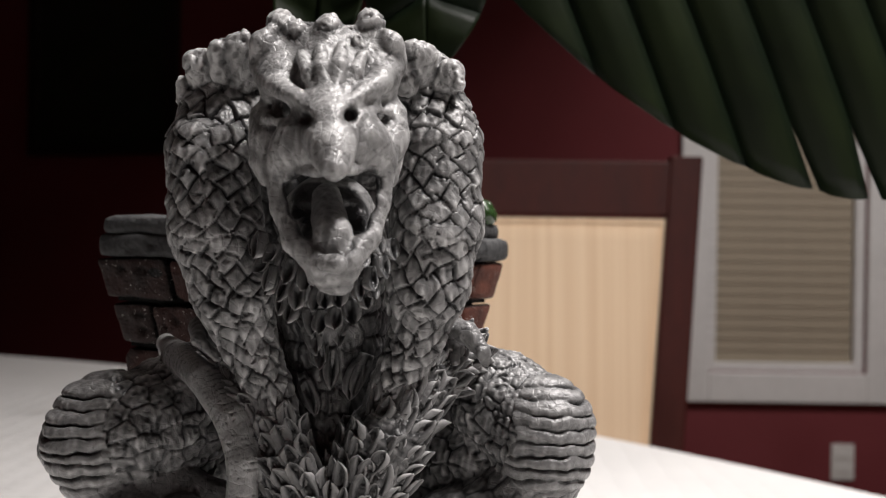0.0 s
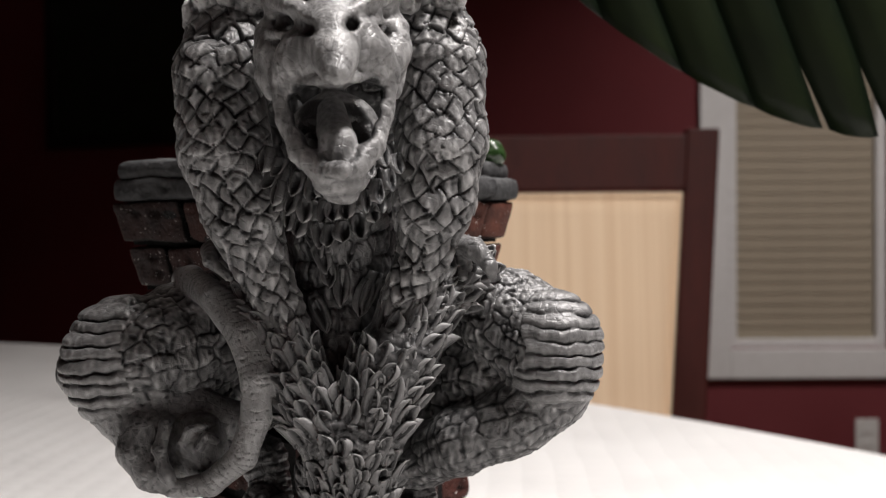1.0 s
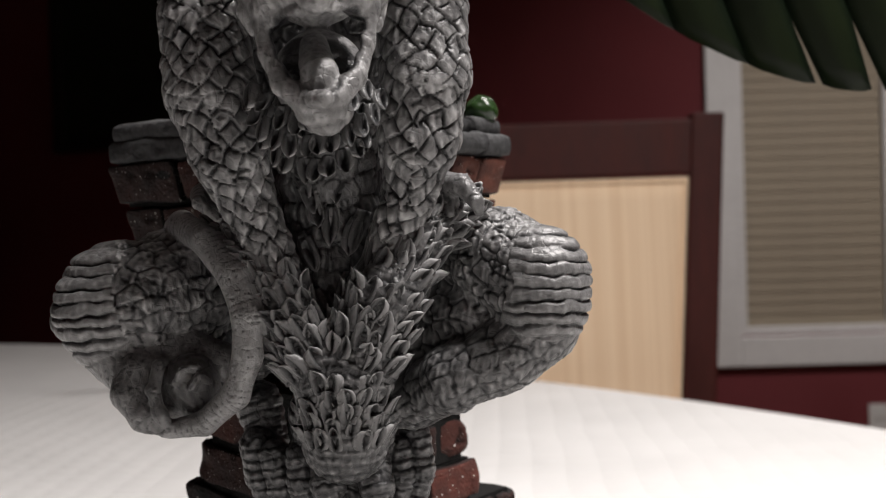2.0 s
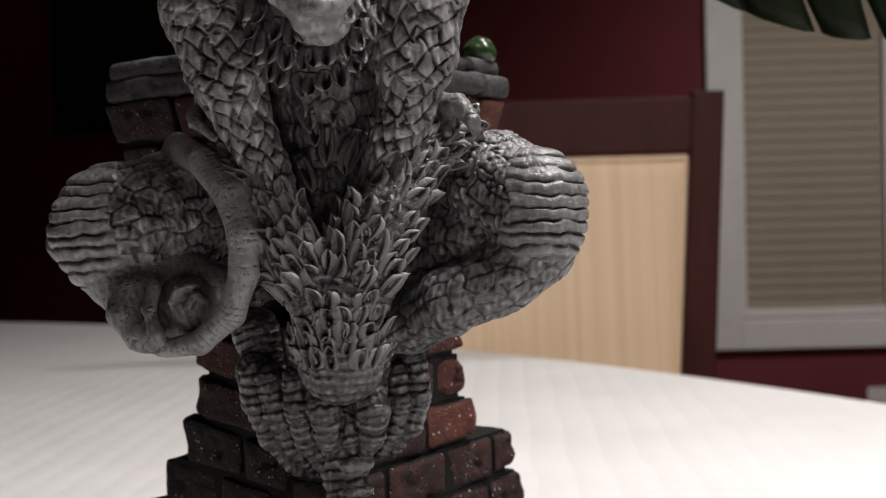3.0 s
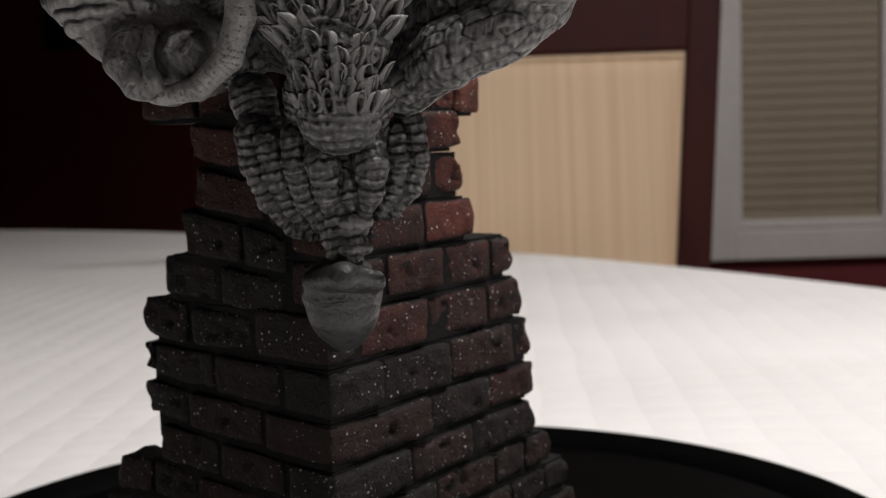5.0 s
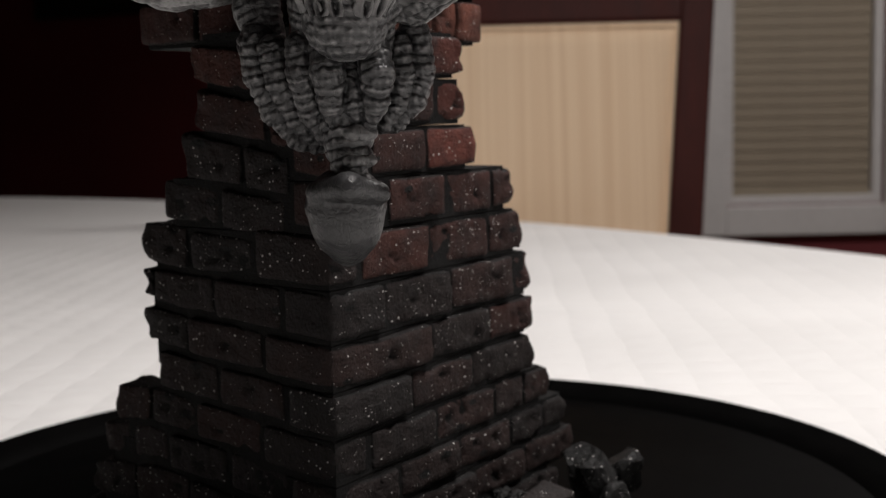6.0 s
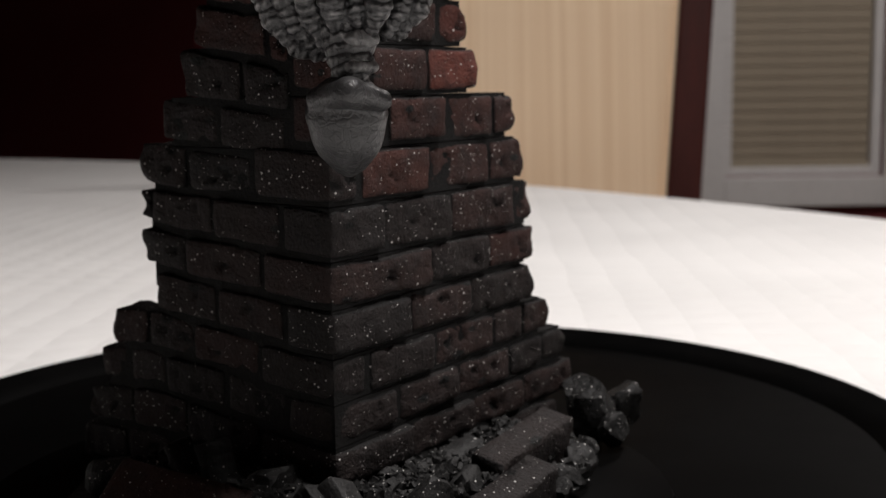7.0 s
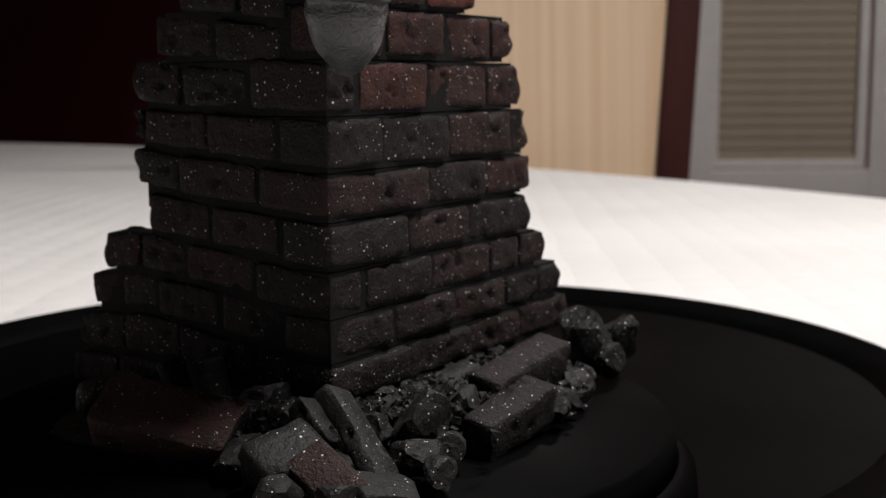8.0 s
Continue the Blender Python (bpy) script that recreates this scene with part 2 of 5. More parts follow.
CORNER = (0.77, 3.93)
wall("wall_window", CORNER, (3.6, 3.93), 0, 2.5, 0.15, RED, "burgundy painted wall with a white window", hole=(0.09, 0.60, 0.57, 2.0))
wall("wall_back", (-2.6, 5.35), CORNER, 0, 2.5, 0.12, RED, "burgundy painted wall in the dim back of the room")
wall("wall_left", (-2.6, -2.2), (-2.6, 5.35), 0, 2.5, 0.12, RED, "burgundy painted side wall in the dark")
wall("wall_right", (3.6, 3.93), (3.6, -2.2), 0, 2.5, 0.12, RED, "burgundy painted side wall")
wall("wall_rear", (3.6, -2.2), (-2.6, -2.2), 0, 2.5, 0.12, RED, "burgundy painted wall facing the table")
bm = bmesh.new()
box(bm, (-2.9, -2.5, -0.1), (3.9, 5.6, 0))
tagged(part("floor", bm, FLOORING), "dark oak floor of the dining room", "floor", kind="structure")
bm = bmesh.new()
box(bm, (-2.9, -2.5, 2.5), (3.9, 5.6, 2.6))
tagged(part("ceiling", bm, CEILING), "off-white painted ceiling", "ceiling", kind="structure")


def window():
    w = tagged(new("window_1"), "white framed window with a closed beige blind", "window", kind="structure")
    w.matrix_world = Matrix.Translation((CORNER[0], CORNER[1], 0))
    x0, x1, z0, z1 = 0.09, 0.60, 0.57, 2.0
    bm = bmesh.new()
    cw = 0.095
    for lo, hi in (((x0 - cw, -0.022, z0 - cw), (x0, 0.0, z1 + cw)), ((x1, -0.022, z0 - cw), (x1 + cw, 0.0, z1 + cw)), ((x0, -0.022, z1), (x1, 0.0, z1 + cw)), ((x0, -0.022, z0 - cw), (x1, 0.0, z0))):
        box(bm, lo, hi, 0.004)
    part("casing", bm, WHITE, w, "white painted casing")
    bm = bmesh.new()
    s = 0.03
    for lo, hi in (((x0, 0.02, z0), (x0 + s, 0.06, z1)), ((x1 - s, 0.02, z0), (x1, 0.06, z1)), ((x0 + s, 0.02, z1 - s), (x1 - s, 0.06, z1)), ((x0 + s, 0.02, z0), (x1 - s, 0.06, z0 + s))):
        box(bm, lo, hi, 0.003)
    part("window_frame", bm, WHITE, w)
    bm = bmesh.new()
    box(bm, (x0, 0.10, z0), (x1, 0.11, z1))
    part("pane", bm, DARKWOOD, w, "dark night glass")
    first = None
    for i in range(37):
        z = z0 + s + 0.022 + i * 0.0362
        if first is None:
            bm = bmesh.new()
            box(bm, (x0 + s + 0.004, -0.021, -0.001), (x1 - s - 0.004, 0.021, 0.001), 0, Matrix.Rotation(radians(84.7), 4, "X"))
            first = part("slat", bm, BLIND, w)
            first.location = (0, 0.045, z)
        else:
            o = first.copy()
            scene.collection.objects.link(o)
            o.location = (0, 0.045, z)
    bm = bmesh.new()
    box(bm, (x0 + s, 0.036, z0 + s - 0.004), (x1 - s, 0.056, z0 + s + 0.012), 0.003)
    part("bottom_rail", bm, BLIND, w)


window()


def outlet():
    o = tagged(new("wall_outlet"), "white plastic wall outlet under the window", "outlet")
    o.location = (1.30, 3.928, 0.285)
    bm = bmesh.new()
    box(bm, (-0.037, -0.006, -0.058), (0.037, 0.0, 0.058), 0.002)
    part("plate", bm, PLASTIC, o)
    for dz in (-0.022, 0.022):
        bm = bmesh.new()
        box(bm, (-0.016, -0.009, dz - 0.013), (0.016, -0.006, dz + 0.013), 0.001)
        part("socket", bm, PLASTIC, o)


outlet()

# ---- table ----
TABLE_C, TABLE_A = (-0.491, 1.018), 38.5


def table():
    t = tagged(new("dining_table"), "large dining table hidden under a white cloth", "table")
    t.matrix_world = Matrix.Translation((*TABLE_C, 0)) @ Matrix.Rotation(radians(TABLE_A), 4, "Z")
    bm = bmesh.new()
    lathe(bm, [(1.0, 0.705), (1.0, 0.740)], (0, 0), 96)
    bmesh.ops.scale(bm, vec=(0.815, 1.72, 1), verts=bm.verts)
    part("tabletop", bm, MAHOGANY, t)
    for x in (-0.4, 0.4):
        for y in (-1.0, 1.0):
            bm = bmesh.new()
            box(bm, (x - 0.04, y - 0.04, 0), (x + 0.04, y + 0.04, 0.705), 0.006)
            part("leg", bm, MAHOGANY, t)


def tablecloth():
    """A cloth over the oval top that hangs down in soft folds."""
    rim, n = [], 220
    for i in range(n):
        a = 2 * math.pi * i / n
        rim.append((0.827 * math.cos(a), 1.735 * math.sin(a), a))
    rows = [(0.0, 0.75), (0.35, 0.75), (0.7, 0.75), (0.93, 0.75), (0.985, 0.7495), (1.0, 0.746), (1.006, 0.735), (1.01, 0.68), (1.02, 0.60), (1.03, 0.52)]
    verts, faces = [], []
    for k, z in rows[1:]:
        for x, y, a in rim:
            f = 1 + max(0, 0.735 - z) * 0.10 * math.sin(26 * a + 2 * math.sin(5 * a))
            verts.append((x * k * f, y * k * f, z))
    verts.append((0, 0, 0.75))
    for i in range(n):
        j = (i + 1) % n
        faces.append((len(verts) - 1, i, j))
        for r in range(len(rows) - 2):
            faces.append((r * n + i, (r + 1) * n + i, (r + 1) * n + j, r * n + j))
    ob = mesh_object("tablecloth", verts, faces, CLOTH, smooth=True)
    ob.matrix_world = Matrix.Translation((*TABLE_C, 0)) @ Matrix.Rotation(radians(TABLE_A), 4, "Z")
    tagged(ob, "plain white tablecloth spread over the dining table", "tablecloth")


table()
tablecloth()


# ---- chair behind the table ----
def chair():
    c = tagged(new("dining_chair"), "mahogany dining chair with a cream upholstered back", "chair")
    c.matrix_world = Matrix.Translation((0.094, 1.70, 0)) @ Matrix.Rotation(radians(0), 4, "Z")
    half = 0.215
    spread = lambda z: 0.209 + 0.083 * max(0.0, z - 0.46)
    lean = lambda z: 0.16 * max(0.0, z - 0.46)
    for s in (-1, 1):
        bm = bmesh.new()
        top, low = spread(1.112), spread(0.46)
        for z0, z1, x0, x1 in ((0.0, 0.46, low, low), (0.46, 1.112, low, top)):
            vs = box(bm, (-0.024, -0.016, 0), (0.024, 0.016, 1), 0.004)
            for v in vs:
                k = v.co.z
                v.co.x += s * (x0 + (x1 - x0) * k)
                v.co.z = z0 + (z1 - z0) * k
                v.co.y += lean(v.co.z)
        part("back_post", bm, MAHOGANY, c)
    bm = bmesh.new()
    vs = box(bm, (-0.252, -0.012, 1.022), (0.252, 0.012, 1.104), 0.004)
    for v in vs:
        v.co.y += lean(v.co.z)
    part("top_rail", bm, MAHOGANY, c)
    bm = bmesh.new()
    n = 14
    for i in range(n + 1):
        for j in range(n + 1):
            for side in (0, 1):
                u, w = i / n, j / n
                z = 0.56 + 0.459 * w
                hw = spread(z) - 0.0245
                puff = 0.010 * (1 - (2 * u - 1) ** 6) * (1 - (2 * w - 1) ** 6)
                y = lean(z) + (-0.006 - puff if side == 0 else 0.010)
                bm.verts.new(((2 * u - 1) * hw, y, z))
    bm.verts.ensure_lookup_table()
    at = lambda i, j, s: bm.verts[(i * (n + 1) + j) * 2 + s]
    for i in range(n):
        for j in range(n):
            for s in (0, 1):
                bm.faces.new((at(i, j, s), at(i + 1, j, s), at(i + 1, j + 1, s), at(i, j + 1, s)))
    for i in range(n):
        for j in (0, n):
            bm.faces.new((at(i, j, 0), at(i + 1, j, 0), at(i + 1, j, 1), at(i, j, 1)))
            bm.faces.new((at(j, i, 0), at(j, i + 1, 0), at(j, i + 1, 1), at(j, i, 1)))
    panel = part("back_panel", bm, FABRIC, c, "cream fabric back panel", smooth=True)
    bm = bmesh.new()
    edge = [(s * (spread(z) - 0.0290), lean(z) - 0.0085, z) for s, zs in ((-1, (0.565, 0.80, 1.013)), (1, (1.013, 0.80, 0.565))) for z in zs]
    tube(bm, edge + edge[:1], [0.0032] * 7, 8)
    part("piping", bm, FABRIC, panel, "corded cream edge", smooth=True)
    bm = bmesh.new()
    box(bm, (-0.19, -0.010, 0.50), (0.19, 0.016, 0.558), 0.004)
    part("lower_rail", bm, MAHOGANY, c)
    bm = bmesh.new()
    box(bm, (-half, -0.44, 0.42), (half, -0.02, 0.465), 0.015)
    part("seat", bm, FABRIC, c, "cream fabric seat")
    for s in (-1, 1):
        bm = bmesh.new()
        box(bm, (s * (half - 0.03) - 0.02, -0.43, 0), (s * (half - 0.03) + 0.02, -0.39, 0.42), 0.004)
        part("leg", bm, MAHOGANY, c)


chair()


# ---- picture on the far wall ----
def picture():
    p = tagged(new("framed_picture"), "dark framed picture hanging on the shadowed wall", "picture")
    a = math.atan2(CORNER[1] - 5.35, CORNER[0] + 2.6)
    p.matrix_world = Matrix.Translation((-1.35, 5.35 - 1.25 * 1.42 / 3.4 - 0.004, 1.72)) @ Matrix.Rotation(a, 4, "Z")
    bm = bmesh.new()
    for lo, hi in (((-0.36, -0.03, -0.42), (-0.31, 0, 0.42)), ((0.31, -0.03, -0.42), (0.36, 0, 0.42)), ((-0.31, -0.03, 0.37), (0.31, 0, 0.42)), ((-0.31, -0.03, -0.42), (0.31, 0, -0.37))):
        box(bm, lo, hi, 0.005)
    part("frame", bm, DARKWOOD, p)
    bm = bmesh.new()
    box(bm, (-0.31, -0.012, -0.37), (0.31, -0.004, 0.37))
    part("print", bm, PICTURE, p)


picture()


# ---- unseen ceiling lights ----
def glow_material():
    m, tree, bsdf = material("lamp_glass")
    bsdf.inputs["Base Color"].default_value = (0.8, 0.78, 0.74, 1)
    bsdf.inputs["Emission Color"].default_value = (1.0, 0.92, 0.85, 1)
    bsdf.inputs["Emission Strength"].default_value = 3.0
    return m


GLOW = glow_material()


def unseen_ceiling_light(x, y):
    p = tagged(new("unseen_ceiling_light"), "round white ceiling light added out of view above the dining room", "lamp", "ceiling lights")
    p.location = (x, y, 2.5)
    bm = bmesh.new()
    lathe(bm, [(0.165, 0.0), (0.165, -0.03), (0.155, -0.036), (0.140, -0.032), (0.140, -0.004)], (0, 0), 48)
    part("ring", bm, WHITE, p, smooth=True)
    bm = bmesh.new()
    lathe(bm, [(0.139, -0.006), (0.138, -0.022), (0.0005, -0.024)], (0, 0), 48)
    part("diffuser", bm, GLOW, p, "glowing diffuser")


for (x, y), watts, wide in UNSEEN_CEILING_LIGHTS:
    unseen_ceiling_light(x, y)

# ---- black tray and foot under the sculpture ----
TRAY = (-0.0232, 0.4235)


def tray():
    t = tagged(new("round_tray"), "round black lacquered tray with a raised rim on the cloth", "tray")
    bm = bmesh.new()
    lathe(bm, [(0.0005, 0.7515), (0.172, 0.7515), (0.172, 0.7555), (0.0005, 0.7555)], TRAY, 128)
    part("dish", bm, BLACK, t)
    bm = bmesh.new()
    profile = [(0.1722, 0.7515), (0.187, 0.7532), (0.1912, 0.7592), (0.1908, 0.7606), (0.1890, 0.7604), (0.1850, 0.7572), (0.1722, 0.7556)]
    rings = [[bm.verts.new((TRAY[0] + r * math.cos(2 * math.pi * i / 160), TRAY[1] + r * math.sin(2 * math.pi * i / 160), z)) for i in range(160)] for r, z in profile]
    for a, c in zip(rings, rings[1:] + rings[:1]):
        for i in range(160):
            bm.faces.new((a[i], a[(i + 1) % 160], c[(i + 1) % 160], c[i]))
    part("rim", bm, BLACK, t, "raised black rim", smooth=True)


def foot():
    t = tagged(new("display_base"), "round stepped black display base standing in the tray", "base")
    c = (-0.0356, 0.318)
    bm = bmesh.new()
    lathe(bm, [(0.0005, 0.7556), (0.0995, 0.7556), (0.1005, 0.757), (0.1000, 0.7625), (0.0965, 0.7655), (0.0005, 0.7660)], c, 128)
    part("plinth", bm, BLACK, t, "wider black lower step", smooth=True)
    bm = bmesh.new()
    lathe(bm, [(0.0005, 0.7662), (0.0955, 0.7658), (0.0945, 0.7690), (0.0950, 0.7715), (0.0935, 0.7740), (0.0005, 0.7745)], c, 128)
    part("top_disc", bm, BLACK, t, smooth=True)


tray()
foot()

# ---- brick chimney ----
COL = Vector((-0.0295, 0.2816, 0))
COL_A, COL_B = radians(57.5), radians(141.0)
DR = Vector((math.cos(COL_A), math.sin(COL_A), 0))
DL = Vector((math.cos(COL_B), math.sin(COL_B), 0))
# bed height at the front corner, bed height on the other face at the corner and 72 mm along it,
# joints along one face from the corner, joints along the other, all in millimetres
COURSES = []


def course(*row):
    COURSES.append(row)


course(774.6, 774.6, 775.0, [0, 22, 50, 80, 112], [0, 30, 60, 84, 104])
course(784.0, 784.0, 788.0, [0, 32, 63.5, 92.5, 124], [0, 27, 56, 80, 101])
course(795.0, 795.4, 800.5, [0, 26.6, 55.8, 84, 104, 121], [0, 16, 39.7, 64.3, 82, 96])
course(806.0, 806.5, 812.0, [0, 13.6, 43.6, 74.8, 92, 107], [0, 25.7, 52, 71.6, 88])
course(817.5, 818.0, 823.0, [0, 32, 63, 96], [0, 16.3, 42.3, 67, 71.5])
course(829.4, 829.5, 834.7, [0, 42.3, 72.4, 98.4], [0, 24, 53.7, 72.3])
course(841.2, 841.2, 846.3, [0, 21.5, 52.6, 85.4, 98.6], [0, 17, 42.4, 67.6, 73])
course(854.6, 854.0, 857.0, [0, 12, 42, 73, 92.5], [0, 26, 52, 71])
course(868.0, 865.0, 869.6, [0, 24, 49.7, 75.3, 87.2], [0, 14, 38.7, 62.3])
course(881.0, 875.5, 882.5, [0, 17, 42.1, 66.5], [0, 28.9, 52])
course(893.5, 886.0, 897.0, [0, 22, 46.9, 63.2], [0, 20, 46.5])
course(905.9, 898.0, 909.0, [0, 30, 60.7], [0, 24, 47.6])
CROWN_FOOT = (918.2, 911.0, 919.0)


def lattice(n):
    """The outer shell of a block of n cells: the points, from 0 to 1 each way, and the quads."""
    index, pts, quads = {}, [], []

    def at(*k):
        if k not in index:
            index[k] = len(pts)
            pts.append(k)
        return index[k]

    for ax in range(3):
        u, v = (ax + 1) % 3, (ax + 2) % 3
        for end in (0, n[ax]):
            for i in range(n[u]):
                for j in range(n[v]):
                    k = [0, 0, 0]
                    k[ax] = end
                    quad = []
                    for du, dv in ((0, 0), (1, 0), (1, 1), (0, 1)):
                        k[u], k[v] = i + du, j + dv
                        quad.append(at(*k))
                    quads.append(quad if end else quad[::-1])
    return pts, quads


def worn_block(size, seed, paint, ragged=0.0, warp=None, gouges=None, corner=False, laid=True):
    """A hand-modelled brick: swollen faces, worn arrises, chipped corners and gouged notches; its corner at the origin, its face on y = 0."""
    rnd = random.Random(seed)
    lx, ly, lz = size
    n = (max(5, min(30, round(lx / 0.0011))), max(3, min(16, round(ly / 0.0022))), max(5, min(11, round(lz / 0.0011))))
    pts, quads = lattice(n)
    edge = 0.0026 if paint is RIM else rnd.uniform(0.0011, 0.0017)

    def spread(i, count, s):
        if i == 0 or i == count:
            return s * i / count
        return 0.0005 + (s - 0.001) * (i - 1) / (count - 2) if count > 2 else s / 2

    chips = [(Vector((rnd.choice((0, lx)) + rnd.uniform(-0.3, 0.3) * lx, 0, rnd.choice((0, lz)))), rnd.uniform(0.0014, 0.0030)) for _ in range(rnd.choice((1, 2, 3)))]
    marks = []
    for _ in range(rnd.choice((0, 1, 1, 2, 2)) if gouges is None else gouges):
        marks.append((rnd.uniform(0.2, 0.8) * lx, rnd.uniform(0.3, 0.72) * lz, rnd.uniform(0.0014, 0.0034), rnd.uniform(0.0006, 0.0012), radians(rnd.uniform(-35, 20)), rnd.uniform(0.0011, 0.0020)))
    shift = Vector((seed * 3.17, seed * 1.31, 0))
    verts, wash_shade = [], []
    for k in pts:
        # dark joint faces and gouges; on loose bricks the black ends are painted-in shade
        dark = 1.0 if k[0] in ((n[0],) if corner else (0, n[0])) or (laid and k[2] in (0, n[2])) else 0.0
        p = Vector([spread(k[i], n[i], size[i]) for i in range(3)])
        q = Vector([min(max(p[i], min(edge, size[i] / 2)), max(size[i] - edge, size[i] / 2)) for i in range(3)])
        off = p - q
        if off.length > 1e-7:
            p = q + off.normalized() * min(off.length, edge)
        swell = noise.noise_vector(p * 75 + shift) * 0.0008 + noise.noise_vector(p * 260 + shift) * 0.00040 + noise.noise_vector(p * 800 + shift) * 0.00016
        if k[1] == n[1]:
            swell *= 0.2
        if ragged and p.x > lx - 0.007:
            swell += noise.noise_vector(p * 190 + shift) * 0.0022 * ragged * (p.x - lx + 0.007) / 0.007
        for c, d in chips:
            e = (p - c).length
            if e < d:
                p = p + (Vector((lx, ly, lz)) / 2 - c).normalized() * (d - e) * 0.6
        if k[1] == 0:
            for cx, cz, hl, hh, turn, deep in marks:
                x, z = p.x - cx, p.z - cz
                x, z = x * math.cos(turn) + z * math.sin(turn), z * math.cos(turn) - x * math.sin(turn)
                e = math.hypot(x / hl, z / hh * (1 + 0.5 * math.sin(x * 3000)))
                if e < 1.0:
                    dark = max(dark, 1 - e * e)
                if e < 1.5:
                    p.y += deep * max(0.0, 1 - e * e) - 0.00018 * max(0.0, 1 - abs(e - 1.2) / 0.3)
        p += Vector((swell.x * 0.45, swell.y, swell.z * 0.7))
        verts.append(warp(p) if warp else p)
        wash_shade.append(dark)
    me = bpy.data.meshes.new("brick")
    me.from_pydata([tuple(v) for v in verts], [], quads)
    me.polygons.foreach_set("use_smooth", [True] * len(me.polygons))
    me.materials.append(paint)
    me.update()
    me.attributes.new("wash_shade", "FLOAT", "POINT").data.foreach_set("value", wash_shade)
    return me


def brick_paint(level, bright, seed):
    """Black-brown brick at the foot, brick red under the crown; bright shifts the tone."""
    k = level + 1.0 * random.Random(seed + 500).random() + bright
    return BRICK if k < 5.6 else DULL_BRICK if k < 9.3 else RED_BRICK


def chimney():
    c = tagged(new("brick_chimney"), "ruined miniature brick chimney of dark red bricks with a grey coping", "chimney")
    c.location = (COL.x, COL.y, 0.7745)
    inv = c.location.copy()
    seed = 0
    bed, joint = 0.0018, 0.0009
    rows = COURSES + [(*CROWN_FOOT, None, None)]
    for i, (z, l0, l1, right, left) in enumerate(COURSES):
        z2, m0, m1 = (v / 1000 for v in rows[i + 1][:3])
        z, l0, l1 = z / 1000, l0 / 1000, l1 / 1000
        corner = left[1] / 1000 if abs(z - l0) < 0.001 else 0.012
        for k, (a, b) in enumerate(zip(right, right[1:])):
            seed += 1
            deep = corner - joint if k == 0 else 0.013
            a0, lx, h = a / 1000 + (1.2 * joint if k else 0), (b - a) / 1000 - joint * (2.4 if k else 1.2), z2 - z - bed

            def warp(p, z=z, k=k, l0=l0, l1=l1, m0=m0, m1=m1, h=h):
                low, high = (l1 - l0) * p.y / 0.072, (m1 - m0) * p.y / 0.072
                return p + Vector((0, 0, low + (high - low) * p.z / h)) if k == 0 else p

            jut = random.Random(seed).uniform(-0.0006, 0.0005)
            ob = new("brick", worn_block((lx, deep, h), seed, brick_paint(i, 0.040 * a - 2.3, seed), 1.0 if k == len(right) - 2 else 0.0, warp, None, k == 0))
            ob.parent = c
            m = Matrix(((DR.x, DL.x, 0, 0), (DR.y, DL.y, 0, 0), (0, 0, 1, 0), (0, 0, 0, 1)))
            ob.matrix_basis = Matrix.Translation(COL + DR * a0 + DL * jut + Vector((0, 0, z + bed / 2)) - inv) @ m @ Matrix.Rotation(radians(random.Random(seed).uniform(-0.6, 0.6)), 4, "Y")
        for k, (a, b) in enumerate(zip(left, left[1:])):
            if k == 0 and corner > 0.0125:
                continue
            seed += 1
            a0, a1 = (a / 1000 if k else 0.012) + joint, b / 1000 - joint
            if a1 - a0 < 0.003:
                continue
            low, high = lambda u: l0 + (l1 - l0) * min(u, 0.144 - u) / 0.072, lambda u: m0 + (m1 - m0) * min(u, 0.144 - u) / 0.072
            h = z2 - z - bed

            def warp_left(p, a0=a0, low=low, high=high, h=h):
                u = a0 + p.x
                return Vector((p.x, p.y, low(u) + bed / 2 + (high(u) - low(u) - bed) * p.z / h - z))

            jut = random.Random(seed).uniform(-0.0006, 0.0005)
            # left face drawn in darker brick: its shade is put into the tone
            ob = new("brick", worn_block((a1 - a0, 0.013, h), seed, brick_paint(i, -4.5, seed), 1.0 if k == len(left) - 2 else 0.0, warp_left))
            ob.parent = c
            m = Matrix(((DL.x, DR.x, 0, 0), (DL.y, DR.y, 0, 0), (0, 0, 1, 0), (0, 0, 0, 1)))
            ob.matrix_basis = Matrix.Translation(COL + DL * a0 + DR * jut + Vector((0, 0, z)) - inv) @ m
        # mortar body behind the bricks of this course
        e, f, g = right[-1] / 1000 - 0.004, left[-1] / 1000 - 0.004, 0.0004
        bm = bmesh.new()
        foot, head = (z if i else 0.7746), z2 - 0.0003
        pts = [COL + DR * g + DL * g, COL + DR * e + DL * g, COL + DR * e + DL * f, COL + DR * g + DL * f]
        vs = [bm.verts.new(p - inv + Vector((0, 0, q))) for q in (foot, head) for p in pts]
        for quad in ((0, 1, 2, 3), (4, 5, 6, 7), (0, 1, 5, 4), (1, 2, 6, 5), (2, 3, 7, 6), (3, 0, 4, 7)):
            bm.faces.new([vs[k] for k in quad])
        part("mortar_course", bm, MORTAR, c)
    # the crown: courses that lean outwards under a stone coping
    mid, turn = Vector((-0.0385, 0.3440, 0)), COL_A - radians(3)
    flare = lambda z: 0.0345 + 0.0068 * max(0.0, min(1.0, (z - 0.945) / 0.034)) ** 1.2
